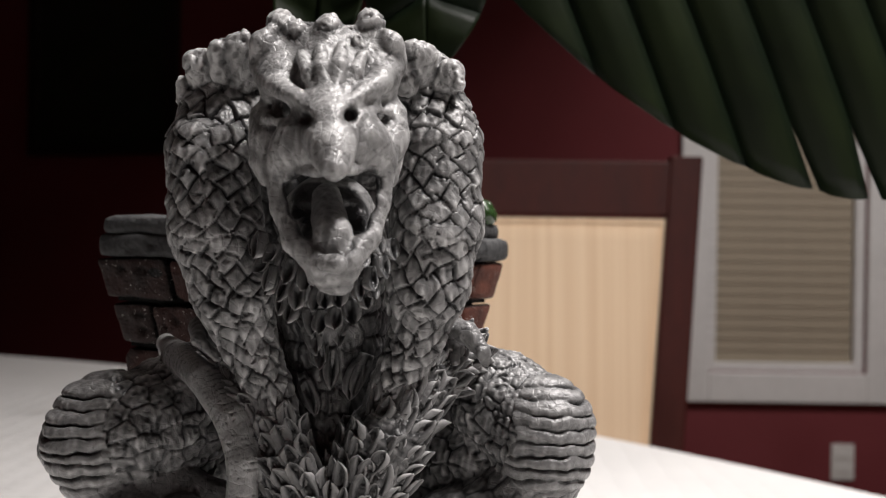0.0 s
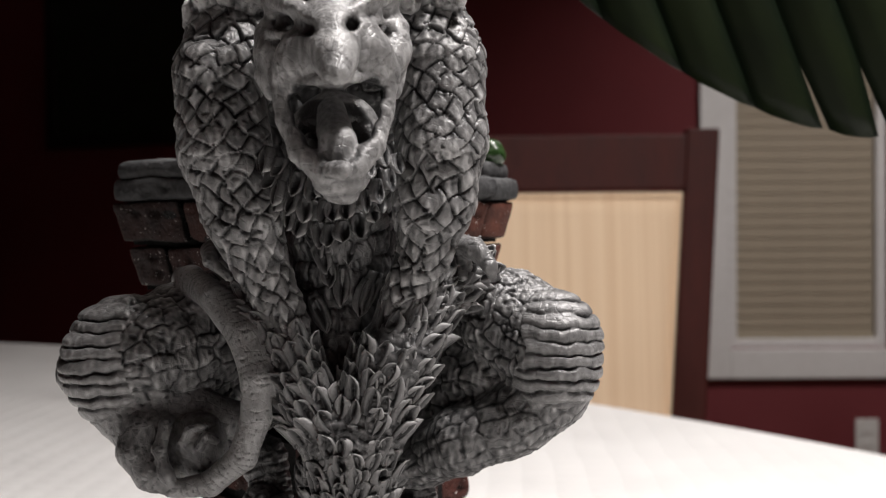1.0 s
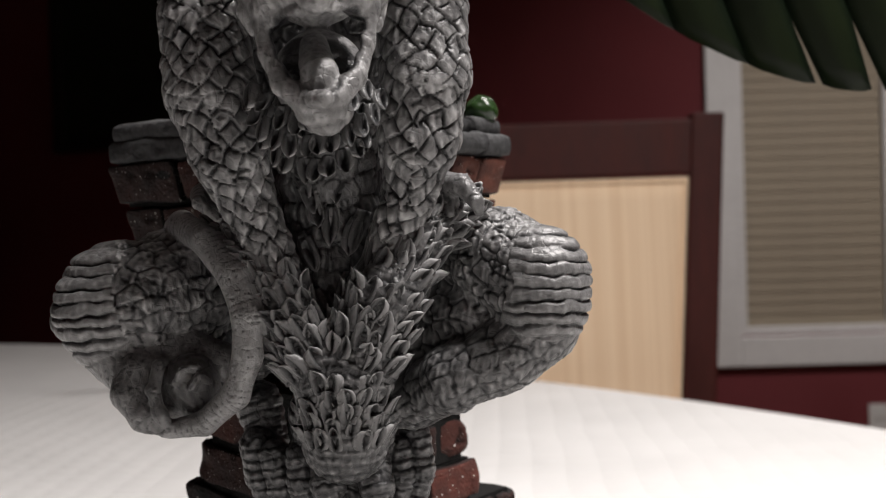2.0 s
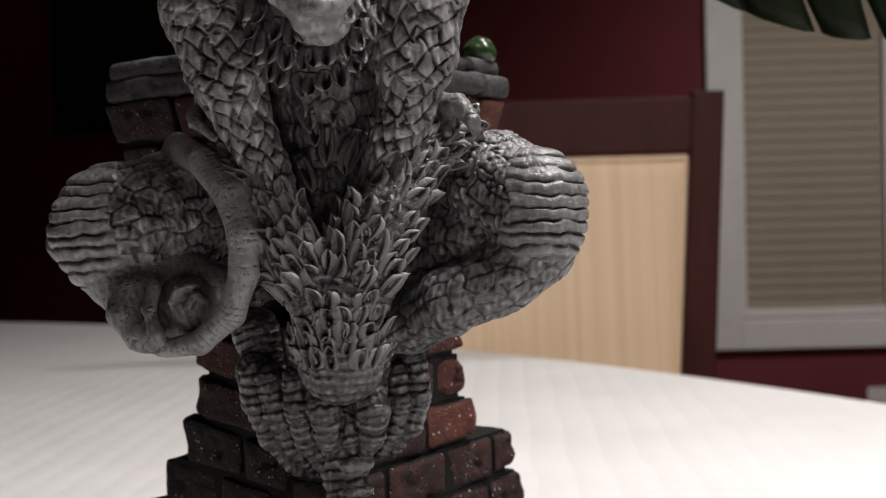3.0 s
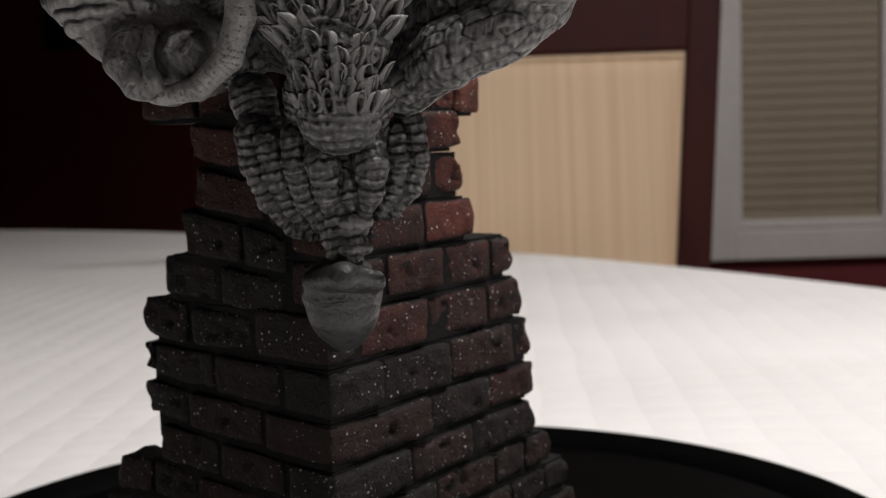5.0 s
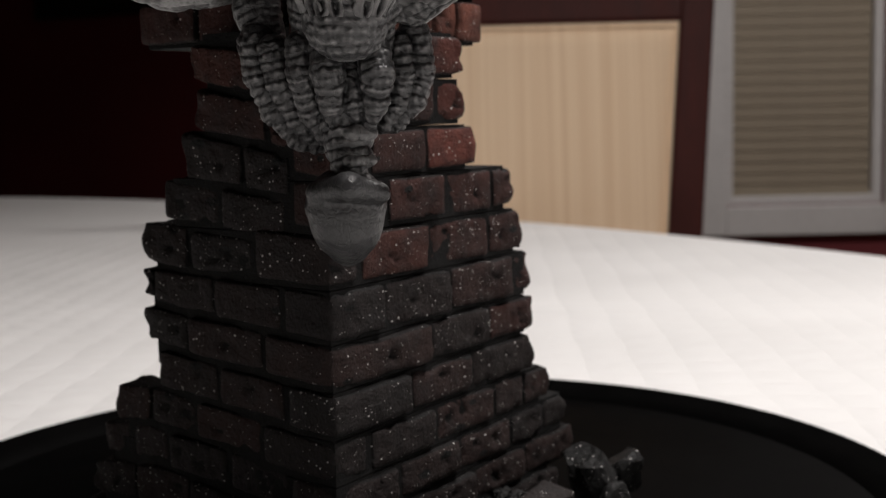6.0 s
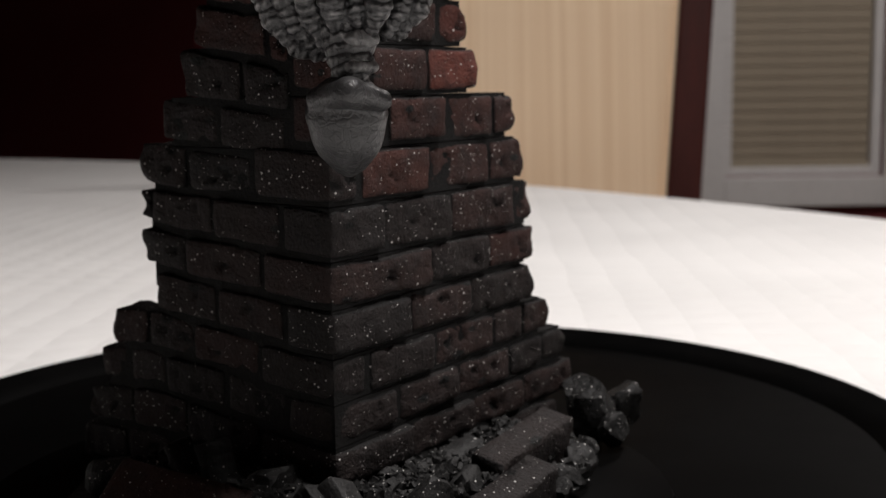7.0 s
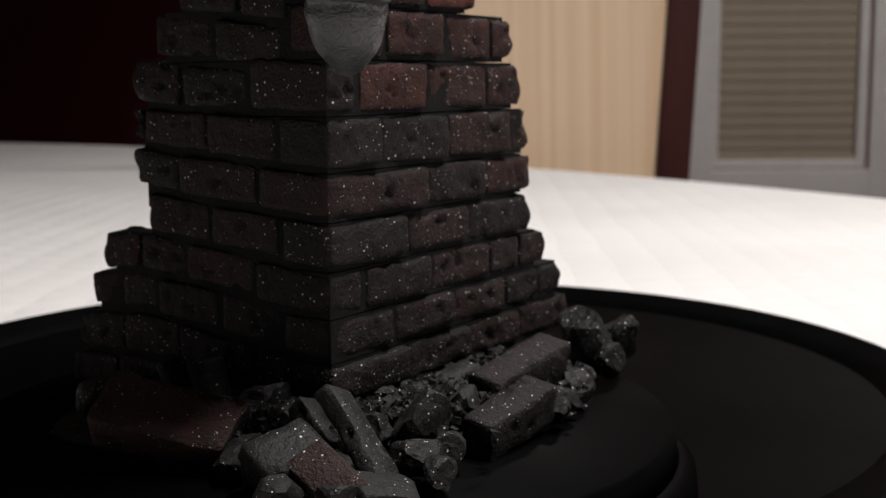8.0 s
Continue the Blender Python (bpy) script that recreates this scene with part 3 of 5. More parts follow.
    for k, z in enumerate((0.9165, 0.9290, 0.9415, 0.9540, 0.9665)):
        for side in range(4):
            q = Matrix.Rotation(turn + side * math.pi / 2, 4, "Z")
            half = flare(z)
            cuts = [-half, -half * (0.30 + 0.25 * (k % 2)), half * (0.35 - 0.3 * (k % 2)), half - 0.012]
            for a, b in zip(cuts, cuts[1:]):
                seed += 1

                def lean(p, a=a, z=z, half=half):
                    f = flare(z + p.z) / half
                    return Vector(((a + p.x) * f - a, (p.y - half) * f + half, p.z))

                # left-hand crown sides get the duller brick as painted-in shade
                ob = new("brick", worn_block((b - a - 0.0012, 0.012, 0.0112), seed, CROWN_BRICK if side < 2 else DULL_BRICK, 0.0, lean, None, True))
                ob.parent = c
                ob.matrix_basis = Matrix.Translation(mid + Vector((0, 0, z)) - inv) @ q @ Matrix.Translation((a, -half, 0))
        bm = bmesh.new()
        box(bm, (-half + 0.002, -half + 0.002, z - 0.0008), (half - 0.002, half - 0.002, z + 0.0117), 0, Matrix.Translation(mid - inv) @ Matrix.Rotation(turn, 4, "Z"))
        part("mortar_core", bm, MORTAR, c)
    for low, high, reach in ((0.9776, 0.9845, 0.0418), (0.9832, 0.9892, 0.0398)):
        for side in range(4):
            seed += 1
            q = Matrix.Rotation(turn + side * math.pi / 2, 4, "Z")
            ob = new("coping_stone", worn_block((2 * reach - 0.014, 0.016, high - low), seed, RIM, 1.6, None, 2))
            ob.parent = c
            ob.matrix_basis = Matrix.Translation(mid + Vector((0, 0, low)) - inv) @ q @ Matrix.Translation((-reach, -reach + 0.001 * math.sin(seed), 0))
    bm = bmesh.new()
    box(bm, (-0.027, -0.027, 0.9782), (0.027, 0.027, 0.985), 0, Matrix.Translation(mid - inv) @ Matrix.Rotation(turn, 4, "Z"))
    part("soil", bm, STONE, c, "dark filling")


chimney()


# ---- rubble at the chimney's foot ----
def stone_mesh(name, size, seed, mat):
    """A broken stone: a lump cut by a few flat planes."""
    rnd = random.Random(seed)
    bm = bmesh.new()
    bmesh.ops.create_icosphere(bm, subdivisions=3, radius=1.0)
    planes = [(Vector((rnd.gauss(0, 1), rnd.gauss(0, 1), rnd.gauss(0, 1))).normalized(), rnd.uniform(0.5, 0.85)) for _ in range(9)]
    for v in bm.verts:
        for n, d in planes:
            e = v.co.dot(n) - d
            if e > 0:
                v.co -= n * e
        v.co *= 1 + 0.12 * noise.noise(v.co * 2.3 + Vector((seed, 0, 0))) + 0.05 * noise.noise(v.co * 7 + Vector((seed, 0, 0)))
        v.co = Vector((v.co.x * size[0], v.co.y * size[1], v.co.z * size[2]))
    me = bpy.data.meshes.new(name)
    bm.to_mesh(me)
    bm.free()
    me.materials.append(mat)
    return me


def rubble():
    # fallen bricks: middle, turns, size, paint
    for k, (x, y, z, rx, ry, rz, lx, ly, lz, paint) in enumerate((
        (-0.0665, 0.2715, 0.7825, 34, 12, -12, 0.034, 0.0155, 0.0150, DULL_BRICK),
        (0.0175, 0.3110, 0.7845, 10, -9, 52, 0.034, 0.0105, 0.0125, BRICK),
        (0.0135, 0.2850, 0.7805, 10, -9, 54, 0.030, 0.0095, 0.0115, BRICK),
        (-0.0262, 0.2395, 0.7795, 30, 22, -48, 0.018, 0.0100, 0.0090, BRICK),
        (-0.0300, 0.2450, 0.7800, 20, 15, -52, 0.013, 0.0080, 0.0085, BRICK),
    )):
        ob = new("fallen_brick", worn_block((lx, ly, lz), 900 + k, paint, 0.6, None, None, False, False))
        ob.matrix_world = pose(x, y, z, rx, ry, rz) @ Matrix.Translation((-lx / 2, -ly / 2, -lz / 2))
        tagged(ob, "fallen dark red brick lying in the rubble", "brick", "fallen bricks")
    # broken slabs, some of them leaning upright
    for k, (x, y, z, rx, ry, rz, lx, ly, lz) in enumerate((
        (-0.0210, 0.2510, 0.7862, -28, 37, -52, 0.027, 0.0090, 0.0050),
        (-0.0318, 0.2680, 0.7835, -20, 32, -48, 0.016, 0.0070, 0.0065),
        (-0.0362, 0.2475, 0.7815, 26, -14, 34, 0.016, 0.0125, 0.0110),
        (-0.0690, 0.2965, 0.7850, 12, 62, -20, 0.018, 0.0090, 0.0040),
        (-0.0605, 0.2935, 0.7858, 20, 74, -35, 0.017, 0.0085, 0.0045),
        (0.0012, 0.3150, 0.7845, 18, -8, 55, 0.016, 0.0070, 0.0030),
        (0.0035, 0.2920, 0.7815, 60, -12, 60, 0.012, 0.0100, 0.0035),
        (-0.0150, 0.2375, 0.7785, 15, 12, 25, 0.014, 0.0100, 0.0050),
    )):
        ob = new("stone_slab", worn_block((lx, ly, lz), 940 + k, STONE, 1.0, None, 1))
        ob.matrix_world = pose(x, y, z, rx, ry, rz) @ Matrix.Translation((-lx / 2, -ly / 2, -lz / 2))
        tagged(ob, "broken grey slab leaning in the rubble", "stone", "stone slabs")
    # larger broken stones
    count = [0]

    def stone(x, y, z, a, size):
        k = count[0]
        count[0] += 1
        ob = new("rubble_stone", stone_mesh("rubble_stone", size, k + 3, STONE))
        ob.matrix_world = pose(x, y, z, 12 * math.sin(k), 15 * math.cos(2 * k), a)
        tagged(ob, "broken grey stone lying at the foot of the chimney", "stone", "rubble stones")

    stone(-0.0446, 0.2885, 0.7825, 60, (0.0105, 0.0085, 0.0080))
    stone(-0.0079, 0.2715, 0.7835, 30, (0.0085, 0.0060, 0.0085))
    stone(0.0405, 0.3560, 0.7860, 5, (0.0100, 0.0090, 0.0125))
    stone(0.0520, 0.3650, 0.7840, 25, (0.0080, 0.0070, 0.0080))
    stone(0.0330, 0.3180, 0.7800, 80, (0.0060, 0.0055, 0.0055))
    stone(-0.0890, 0.3010, 0.7830, 40, (0.0080, 0.0070, 0.0080))
    stone(-0.0480, 0.2600, 0.7800, 40, (0.0080, 0.0065, 0.0055))
    stone(-0.0495, 0.2740, 0.7825, -30, (0.0085, 0.0040, 0.0070))
    stone(-0.0410, 0.2725, 0.7825, 25, (0.0065, 0.0040, 0.0062))
    stone(-0.0430, 0.2510, 0.7800, 65, (0.0070, 0.0045, 0.0055))
    stone(-0.0185, 0.2700, 0.7815, 70, (0.0055, 0.0045, 0.0055))
    stone(-0.0090, 0.2560, 0.7805, 35, (0.0065, 0.0060, 0.0055))
    stone(-0.0035, 0.2480, 0.7790, 75, (0.0060, 0.0045, 0.0045))
    stone(-0.0015, 0.2630, 0.7800, 55, (0.0046, 0.0040, 0.0050))
    stone(-0.0260, 0.2660, 0.7810, 20, (0.0050, 0.0040, 0.0048))
    stone(-0.0235, 0.2330, 0.7790, 20, (0.0060, 0.0040, 0.0048))
    stone(-0.0360, 0.2350, 0.7790, 50, (0.0065, 0.0050, 0.0050))
    stone(0.0290, 0.3050, 0.7800, 10, (0.0052, 0.0040, 0.0046))
    stone(0.0265, 0.2960, 0.7795, 70, (0.0042, 0.0034, 0.0036))
    stone(-0.0110, 0.2850, 0.7810, 15, (0.0050, 0.0040, 0.0040))
    stone(0.0470, 0.3480, 0.7800, 45, (0.0060, 0.0050, 0.0060))
    stone(0.0360, 0.3300, 0.7790, 15, (0.0050, 0.0040, 0.0045))
    # a low uneven bed of grit round the foot
    rnd = random.Random(12)
    verts, faces = [], []
    nx, ny = 120, 100
    for j in range(ny + 1):
        for i in range(nx + 1):
            u, w = 2 * i / nx - 1, 2 * j / ny - 1
            x, y = -0.0330 + 0.072 * u, 0.2950 + 0.066 * w
            e = Vector((x - COL.x, y - COL.y, 0))
            a, c = e.dot(DR), e.dot(DL)
            out = max(-a, -c, 0.0) if min(a, c) < 0 else 0.0
            k = max(0.0, 1 - (out / 0.029) ** 1.3) * max(0.0, 1 - max(0.0, abs(u) - 0.55) / 0.45) * max(0.0, 1 - max(0.0, -w - 0.6) / 0.4)
            h = 0.0095 * k * (0.85 + 0.5 * noise.noise(Vector((x * 90, y * 90, 0)))) + (0.0016 * noise.noise(Vector((x * 420, y * 420, 3))) + 0.0012 * noise.noise(Vector((x * 900, y * 900, 5)))) * min(1, k * 3)
            verts.append((x, y, 0.7744 + (h if k > 0 else -0.001)))
    for j in range(ny):
        for i in range(nx):
            q = j * (nx + 1) + i
            if max(verts[k][2] for k in (q, q + 1, q + nx + 2, q + nx + 1)) > 0.7745:
                faces.append((q, q + 1, q + nx + 2, q + nx + 1))
    ob = mesh_object("rubble_bed", verts, faces, STONE)
    tagged(ob, "bed of dark grit and crumbled mortar on the base", "rubble", kind="stuff")
    # loose crumbs, too many and too small to count
    verts, faces = [], []
    cube = [(-1, -1, -1), (1, -1, -1), (1, 1, -1), (-1, 1, -1), (-1, -1, 1), (1, -1, 1), (1, 1, 1), (-1, 1, 1)]
    quads = [(0, 3, 2, 1), (4, 5, 6, 7), (0, 1, 5, 4), (1, 2, 6, 5), (2, 3, 7, 6), (3, 0, 4, 7)]
    for _ in range(1300):
        along, way = rnd.random(), rnd.random() < 0.65
        d = (DR if way else DL) * (0.004 + along * (0.075 if way else 0.060)) - (DL if way else DR) * abs(rnd.gauss(0.004, 0.012))
        r = rnd.uniform(0.0004, 0.0015)
        m = Matrix.Translation(COL + d + Vector((0, 0, 0.7815 + rnd.uniform(0, 0.003)))) @ Euler((rnd.random() * 6, rnd.random() * 6, rnd.random() * 6)).to_matrix().to_4x4()
        n = len(verts)
        verts += [m @ Vector([q * r * rnd.uniform(0.6, 1.1) for q in v]) for v in cube]
        faces += [tuple(n + q for q in f) for f in quads]
    ob = mesh_object("rubble_crumbs", verts, faces, STONE)
    tagged(ob, "loose crumbs of mortar and brick round the chimney", "rubble", kind="stuff")


rubble()
# ---- gargoyle ----
FORMS, HOLLOWS, INSIDE = [], [], []


def form(kind, *joints):
    """A rounded limb or ridge: millimetres from the statue's origin, and the radius at each joint."""
    FORMS.append((kind, joints))


def hollow(kind, *joints):
    HOLLOWS.append((kind, joints))


def inner(kind, *joints):
    INSIDE.append((kind, joints))


# trunk, limbs and tail
form("body", (-8.1, 18, 103.7, 27), (-6.8, 22, 71.2, 26.7), (-6.2, 25, 48.1, 24.6))
form("chest", (-1.5, -10, 80.5, 11.2), (-1.8, -4, 61, 10.9), (-1.4, -6, 43.1, 9.2))
form("arm", (-20.7, -14, 112, 8.1), (-23.3, -21, 99.5, 8.7), (-22.5, -23, 85.6, 8.6), (-19.2, -22, 73, 7.5), (-16, -19, 62.2, 5.2), (-11.3, -17, 51.2, 4))
form("arm", (14.3, -14, 112.5, 8.6), (18.5, -20, 101.2, 8.6), (18.7, -22, 86.2, 8.5), (17.1, -22, 74.6, 7.6), (15.1, -20, 64.9, 5.2), (10.3, -18, 54.9, 4))
form("horn", (-17.8, -22, 114.3, 4.1), (-18.4, -26, 117.8, 3), (-16.7, -28, 120, 1.5))
form("horn", (-20.8, -24, 115, 3), (-21.4, -27, 118.1, 1.9))
form("horn", (-25.1, -20, 113.4, 3.7), (-25.9, -24, 115.8, 2.4), (-24.4, -25, 117.1, 1.1))
form("horn", (-28.1, -18, 109.5, 3.3), (-29.2, -20, 112.2, 1.5))
form("horn", (14.4, -23, 114.8, 3.8), (15.2, -27, 117.1, 2.7), (13.8, -28, 118.6, 1.3))
form("horn", (18.7, -21, 112.3, 3.9), (21.1, -24, 114.5, 2.3), (22.5, -26, 112.2, 1.2))
form("horn", (22.7, -18, 106.2, 3.2), (24.8, -20, 106.8, 1.5))
form("horn", (12.6, -26, 112.1, 2.5), (11.8, -28, 115.9, 1.5))
form("thigh", (17.3, 6, 36.7, 9.5), (28.3, -1, 39.1, 9))
form("shin", (36.5, -3, 39, 6.5), (24.6, 1, 34.4, 7.4), (14.6, 6, 28.9, 7.1))
form("thigh", (-32.5, 4, 35.5, 8.7), (-36.8, 1, 32.8, 7.1), (-31.2, 8, 28.3, 7.3))
form("thigh", (21.3, 12, 52.4, 9.9), (32.2, -4, 50.8, 10.3), (38.8, -9, 46.1, 10.5))
form("knee", (40.5, -11, 47.2, 9.6), (40.8, -12, 42.7, 9.1))
form("shin", (40.8, -10, 36.9, 7.1), (32.6, -10, 31.4, 7.1), (22.1, -7, 26.7, 6.7), (13.3, 2, 21.5, 6.3))
form("body", (-28.6, 20, 32.3, 10.5), (-35.9, 12, 29.4, 9))
form("thigh", (-30, 12, 50.5, 10.8), (-34.2, -2, 47.2, 11.9), (-39.8, -8, 45.3, 11.7))
form("knee", (-46.8, -10, 47.3, 9.1), (-47.9, -11, 43.3, 9.5), (-47.4, -10, 39.8, 9.1))
form("claw", (-45.7, -9, 36.8, 8.1), (-41.3, -11, 31.1, 6.9), (-34.6, -9, 24.9, 7.1))
form("tail", (-48, 50, 57.4, 2.3), (-38.2, 12, 59.2, 2.6), (-32.5, -7, 59.8, 2.9), (-25.9, -16, 56.5, 3), (-19.6, -21, 49.4, 3), (-16.8, -23, 41.8, 3), (-16.9, -23, 34.1, 2.9), (-19.7, -22, 26.5, 2.8), (-26.4, -20, 20.9, 2.5), (-33.4, -19, 19.7, 1.8))
form("feather", (-21.5, -11, 61, 3.4), (-15.9, -16, 53.7, 4.5), (-9.3, -18, 41.3, 5.7), (-3.2, -17, 29.8, 7.1))
form("feather", (24.5, -9, 61.5, 4), (16.5, -14, 55.9, 5.9), (9.7, -18, 45, 7.6), (3.5, -17, 30.7, 8))
form("feather", (1.1, -16, 29.6, 8.9), (0.3, -13, 15.7, 8.6))
form("claw", (21.1, -11, 66.7, 2.8), (24.8, -17, 65.8, 2.3), (27.8, -19, 62.5, 1.5), (28.5, -18, 60.1, 0.8))
form("claw", (22.6, -14, 63.6, 1.7), (22.8, -17, 60.3, 1))
form("claw", (-27.5, -10, 65.5, 2.6), (-26.7, -17, 64.1, 1.4), (-22.6, -19, 60.5, 0.9))
form("wrist", (-1.7, 2, -4.9, 6.1), (-0.8, 0, -11.9, 4.6))
form("ring", (-3.9, -1, -6.9, 1.4), (0, -4, -7.1, 1.4), (3.7, -1, -7.3, 1.4))
form("ring", (-3.7, -1, -12.7, 1.4), (-0.1, -4, -12.8, 1.4), (3.5, -1, -12.9, 1.4))
form("spade", (-2.2, 2, -23, 8.8), (-2.2, 3, -26.8, 7.6), (-2.2, 5, -31.2, 4.7), (-2.5, 7, -34.3, 2))
form("spade", (-7.8, -3, -19.3, 2.4), (-0.6, -9, -18, 3), (5.3, -3, -19.8, 2.4))
# head, hind paw and fore talons
form("face", (-2, -24, 113, 9.6), (-1.5, -26, 107.2, 11))
form("face", (-9, -33, 115.1, 5.2), (-8.3, -38, 110.7, 4.4))
form("face", (7.5, -33, 115.7, 5.2), (7.8, -37, 111.6, 4.4))
form("face", (-0.4, -34, 114.1, 7.2), (0.3, -40, 108.7, 6))
form("face", (-1, -25, 86.5, 9), (0.6, -36, 80.9, 6))
form("face", (-10.7, -36, 104, 3.8), (-9.4, -39, 100.3, 3.9), (-7.6, -42, 96.7, 3))
form("face", (10.1, -35, 105.1, 3.5), (9.7, -38, 101.2, 3.7), (8.6, -42, 97.2, 2.9))
form("face", (0.8, -48.5, 104.7, 4.4), (1.7, -53, 101.2, 4.3), (2.3, -57, 97.4, 3.3), (2.8, -60.3, 94.4, 1.7), (3, -61, 92.2, 0.7))
form("face", (-1.6, -48.5, 102.3, 3.8), (-1.1, -50.5, 97.8, 3.3))
form("face", (3.7, -48.5, 102.6, 3.8), (4.4, -50.5, 98.3, 3.3))
form("face", (-2.4, -47.5, 101.6, 4), (-4.8, -46.5, 98.6, 3.8), (-7.7, -43.5, 95.2, 2.6))
form("face", (4.5, -47.5, 102.1, 4), (6.9, -46.5, 99.6, 3.8), (9.4, -43.5, 96.6, 2.6))
form("mask", (-8.7, -43, 93.1, 0.9), (-4.9, -48, 94.2, 0.9), (-0.7, -53.5, 94.2, 0.9), (2.7, -59, 92.8, 0.8), (5.3, -53.5, 94.6, 0.9), (7.7, -48, 95.4, 0.9), (10.1, -43, 94.9, 0.9))
form("mask", (-12, -37, 112.5, 1.8), (-8.7, -42, 109.5, 2.2), (-4.4, -48.5, 106.1, 2), (-2, -51.5, 104.2, 1.3))
form("mask", (10.9, -37, 113.6, 1.8), (8.9, -42, 110.6, 2.1), (6.5, -47.5, 107.4, 1.9), (4.6, -51.5, 105.1, 1.3))
form("mask", (-11.9, -35, 114.4, 3), (-11.9, -37, 117.6, 2.3), (-10.7, -37, 119.8, 1))
form("mask", (10.6, -35, 114.7, 2.8), (10.5, -37, 117.9, 2), (9.6, -37, 119.7, 0.9))
form("mask", (-0.6, -49, 105.6, 1), (-2.8, -46, 111, 1.3), (-4.8, -41, 115.1, 1))
form("mask", (0.6, -50, 106.1, 1.1), (-0.5, -47, 111.8, 1.4), (-1.5, -42, 116.2, 1))
form("mask", (1.9, -50, 106.1, 1.1), (2.3, -47, 112.3, 1.4), (2.4, -42, 116.6, 1))
form("mask", (3.2, -49, 105.8, 1), (5, -46, 111.7, 1.3), (6, -41, 115.3, 1))
form("horn", (-9, -32, 118.9, 3.2), (-9.3, -34, 121.3, 2.4), (-8.5, -34, 122.8, 1))
form("horn", (-5.8, -35, 117.8, 2.2), (-6.1, -36, 119.8, 1.5), (-5.7, -36, 120.8, 0.8))
form("horn", (-0.3, -35, 117.3, 3), (-0.5, -37, 120.3, 2.3), (0.1, -37, 121.8, 1))
form("horn", (6.5, -32, 119.3, 3.2), (6.7, -34, 121.8, 2.3), (6, -34, 123.2, 1))
form("horn", (4.8, -38, 116.5, 1.7), (4.7, -39, 118.3, 1))
form("horn", (2.4, -35, 118.3, 2), (2.7, -35, 119.9, 1.2))
form("mask", (-8.6, -44, 93.4, 1.7), (-7.5, -45, 88.5, 1.6), (-4.7, -47, 83, 2), (-0.5, -50, 79.3, 2.4))
form("mask", (10.2, -44, 95.2, 1.7), (9.5, -45, 89.6, 1.6), (7.6, -47, 83.9, 2), (4.3, -50, 80, 2.4))
form("mask", (0, -48, 78.4, 2.8), (3.6, -48, 78.6, 2.8))
form("mask", (1, -46, 76.6, 2.4), (2.9, -46, 76.3, 2.4))
form("mask", (1.2, -53, 79.6, 1.6), (3.1, -54, 79.5, 1.8))
form("mask", (-10.6, -42, 104.1, 1), (-7.1, -46, 103.2, 1.1), (-4.1, -49, 102.8, 0.9))
form("mask", (5.8, -50, 104.6, 0.8), (8, -46, 105.5, 0.9), (10.6, -41, 105.5, 0.8))
form("mask", (6.6, -53, 100.3, 0.8), (7.8, -51, 101.6, 0.8), (8.6, -50, 100.6, 0.8))
form("mask", (5.3, -54, 98.2, 0.8), (6.8, -53, 98.3, 0.9))
form("mask", (-12.2, -40, 96.8, 1.6), (-10.7, -40, 93.4, 1.2))
form("mask", (11.4, -36, 98.9, 1.5), (11, -38, 93.8, 1.2))
form("paw", (-30, -14, 28.3, 5.6), (-29, -13, 25.5, 5.2))
form("paw", (-38.5, -11, 35.8, 5), (-31.2, -9, 34.2, 4.4), (-24, -8, 31.3, 4))
form("paw", (-37.6, -15, 31.9, 3), (-40.3, -16, 30.7, 3.8), (-41.5, -17, 26.8, 4), (-38.7, -18, 22.6, 3.4), (-34.7, -19, 20.4, 2))
form("claw", (-35.2, -19, 32.1, 1.5), (-36.2, -20.5, 27.8, 1.5), (-34.7, -21, 23, 1.4), (-33.4, -20.5, 20.3, 1))
form("claw", (-32.4, -19, 28.8, 0.8), (-30.6, -19.5, 31.6, 0.9), (-27.6, -19, 32, 0.8))
form("claw", (-28.9, -20, 27.7, 0.8), (-27.2, -19.5, 30.2, 0.9), (-25.3, -18, 29.1, 0.8))
form("wrist", (-6.3, -2, 19.2, 6.4), (-6.7, 2.5, 7.9, 4.6))
form("wrist", (3.7, -2, 19, 6.4), (3.3, 2.5, 7.6, 4.6))
form("leg", (-21, 10, 20.2, 5.2), (-18.6, 8, 12.3, 4.2))
form("shin", (-54.9, -6, 41.3, 5.6), (-46.6, -9, 32.5, 4.6))
form("toe", (-4.8, -4.5, 11, 3.6), (-4.2, -6.5, 5.6, 3.5), (-3.9, -5, -0.5, 2.8), (-3.1, -1, -6.6, 1.7))
form("toe", (4.8, -4.5, 10.8, 3.6), (5.8, -6.5, 4.9, 3.5), (5.2, -5, -0.7, 2.7), (3.2, -1, -6.2, 1.6))
form("toe", (0, -2, 7.2, 3), (0.5, -3.5, 2.7, 2.9), (0.7, -4, -0.8, 2.5), (0.5, -1, -6.1, 1.5))
form("toe", (-10.1, -2.5, 10.8, 3.4), (-9.9, -3, 5.2, 3.2), (-8.6, 0, -2.5, 2.7), (-5.9, 2, -8.5, 1.7))
form("toe", (-20.3, 5, 12.1, 4.2), (-19.3, 5, 5.4, 4.1), (-16.4, 5, -2.1, 3.5), (-12, 5, -8, 2.7), (-7.8, 5, -10.3, 1.5))
form("toe", (-16.5, 2, 10.4, 3.6), (-15, 2, 3.3, 3.3), (-12, 3, -4.2, 2.7), (-8.6, 4, -9.1, 1.5))
form("toe", (12.9, 6, 13, 3.8), (13.6, 5.5, 5.7, 3.7), (12.2, 5.5, -0.3, 3.2), (8.7, 6, -5, 2.3), (5.5, 5, -6.5, 1.3))
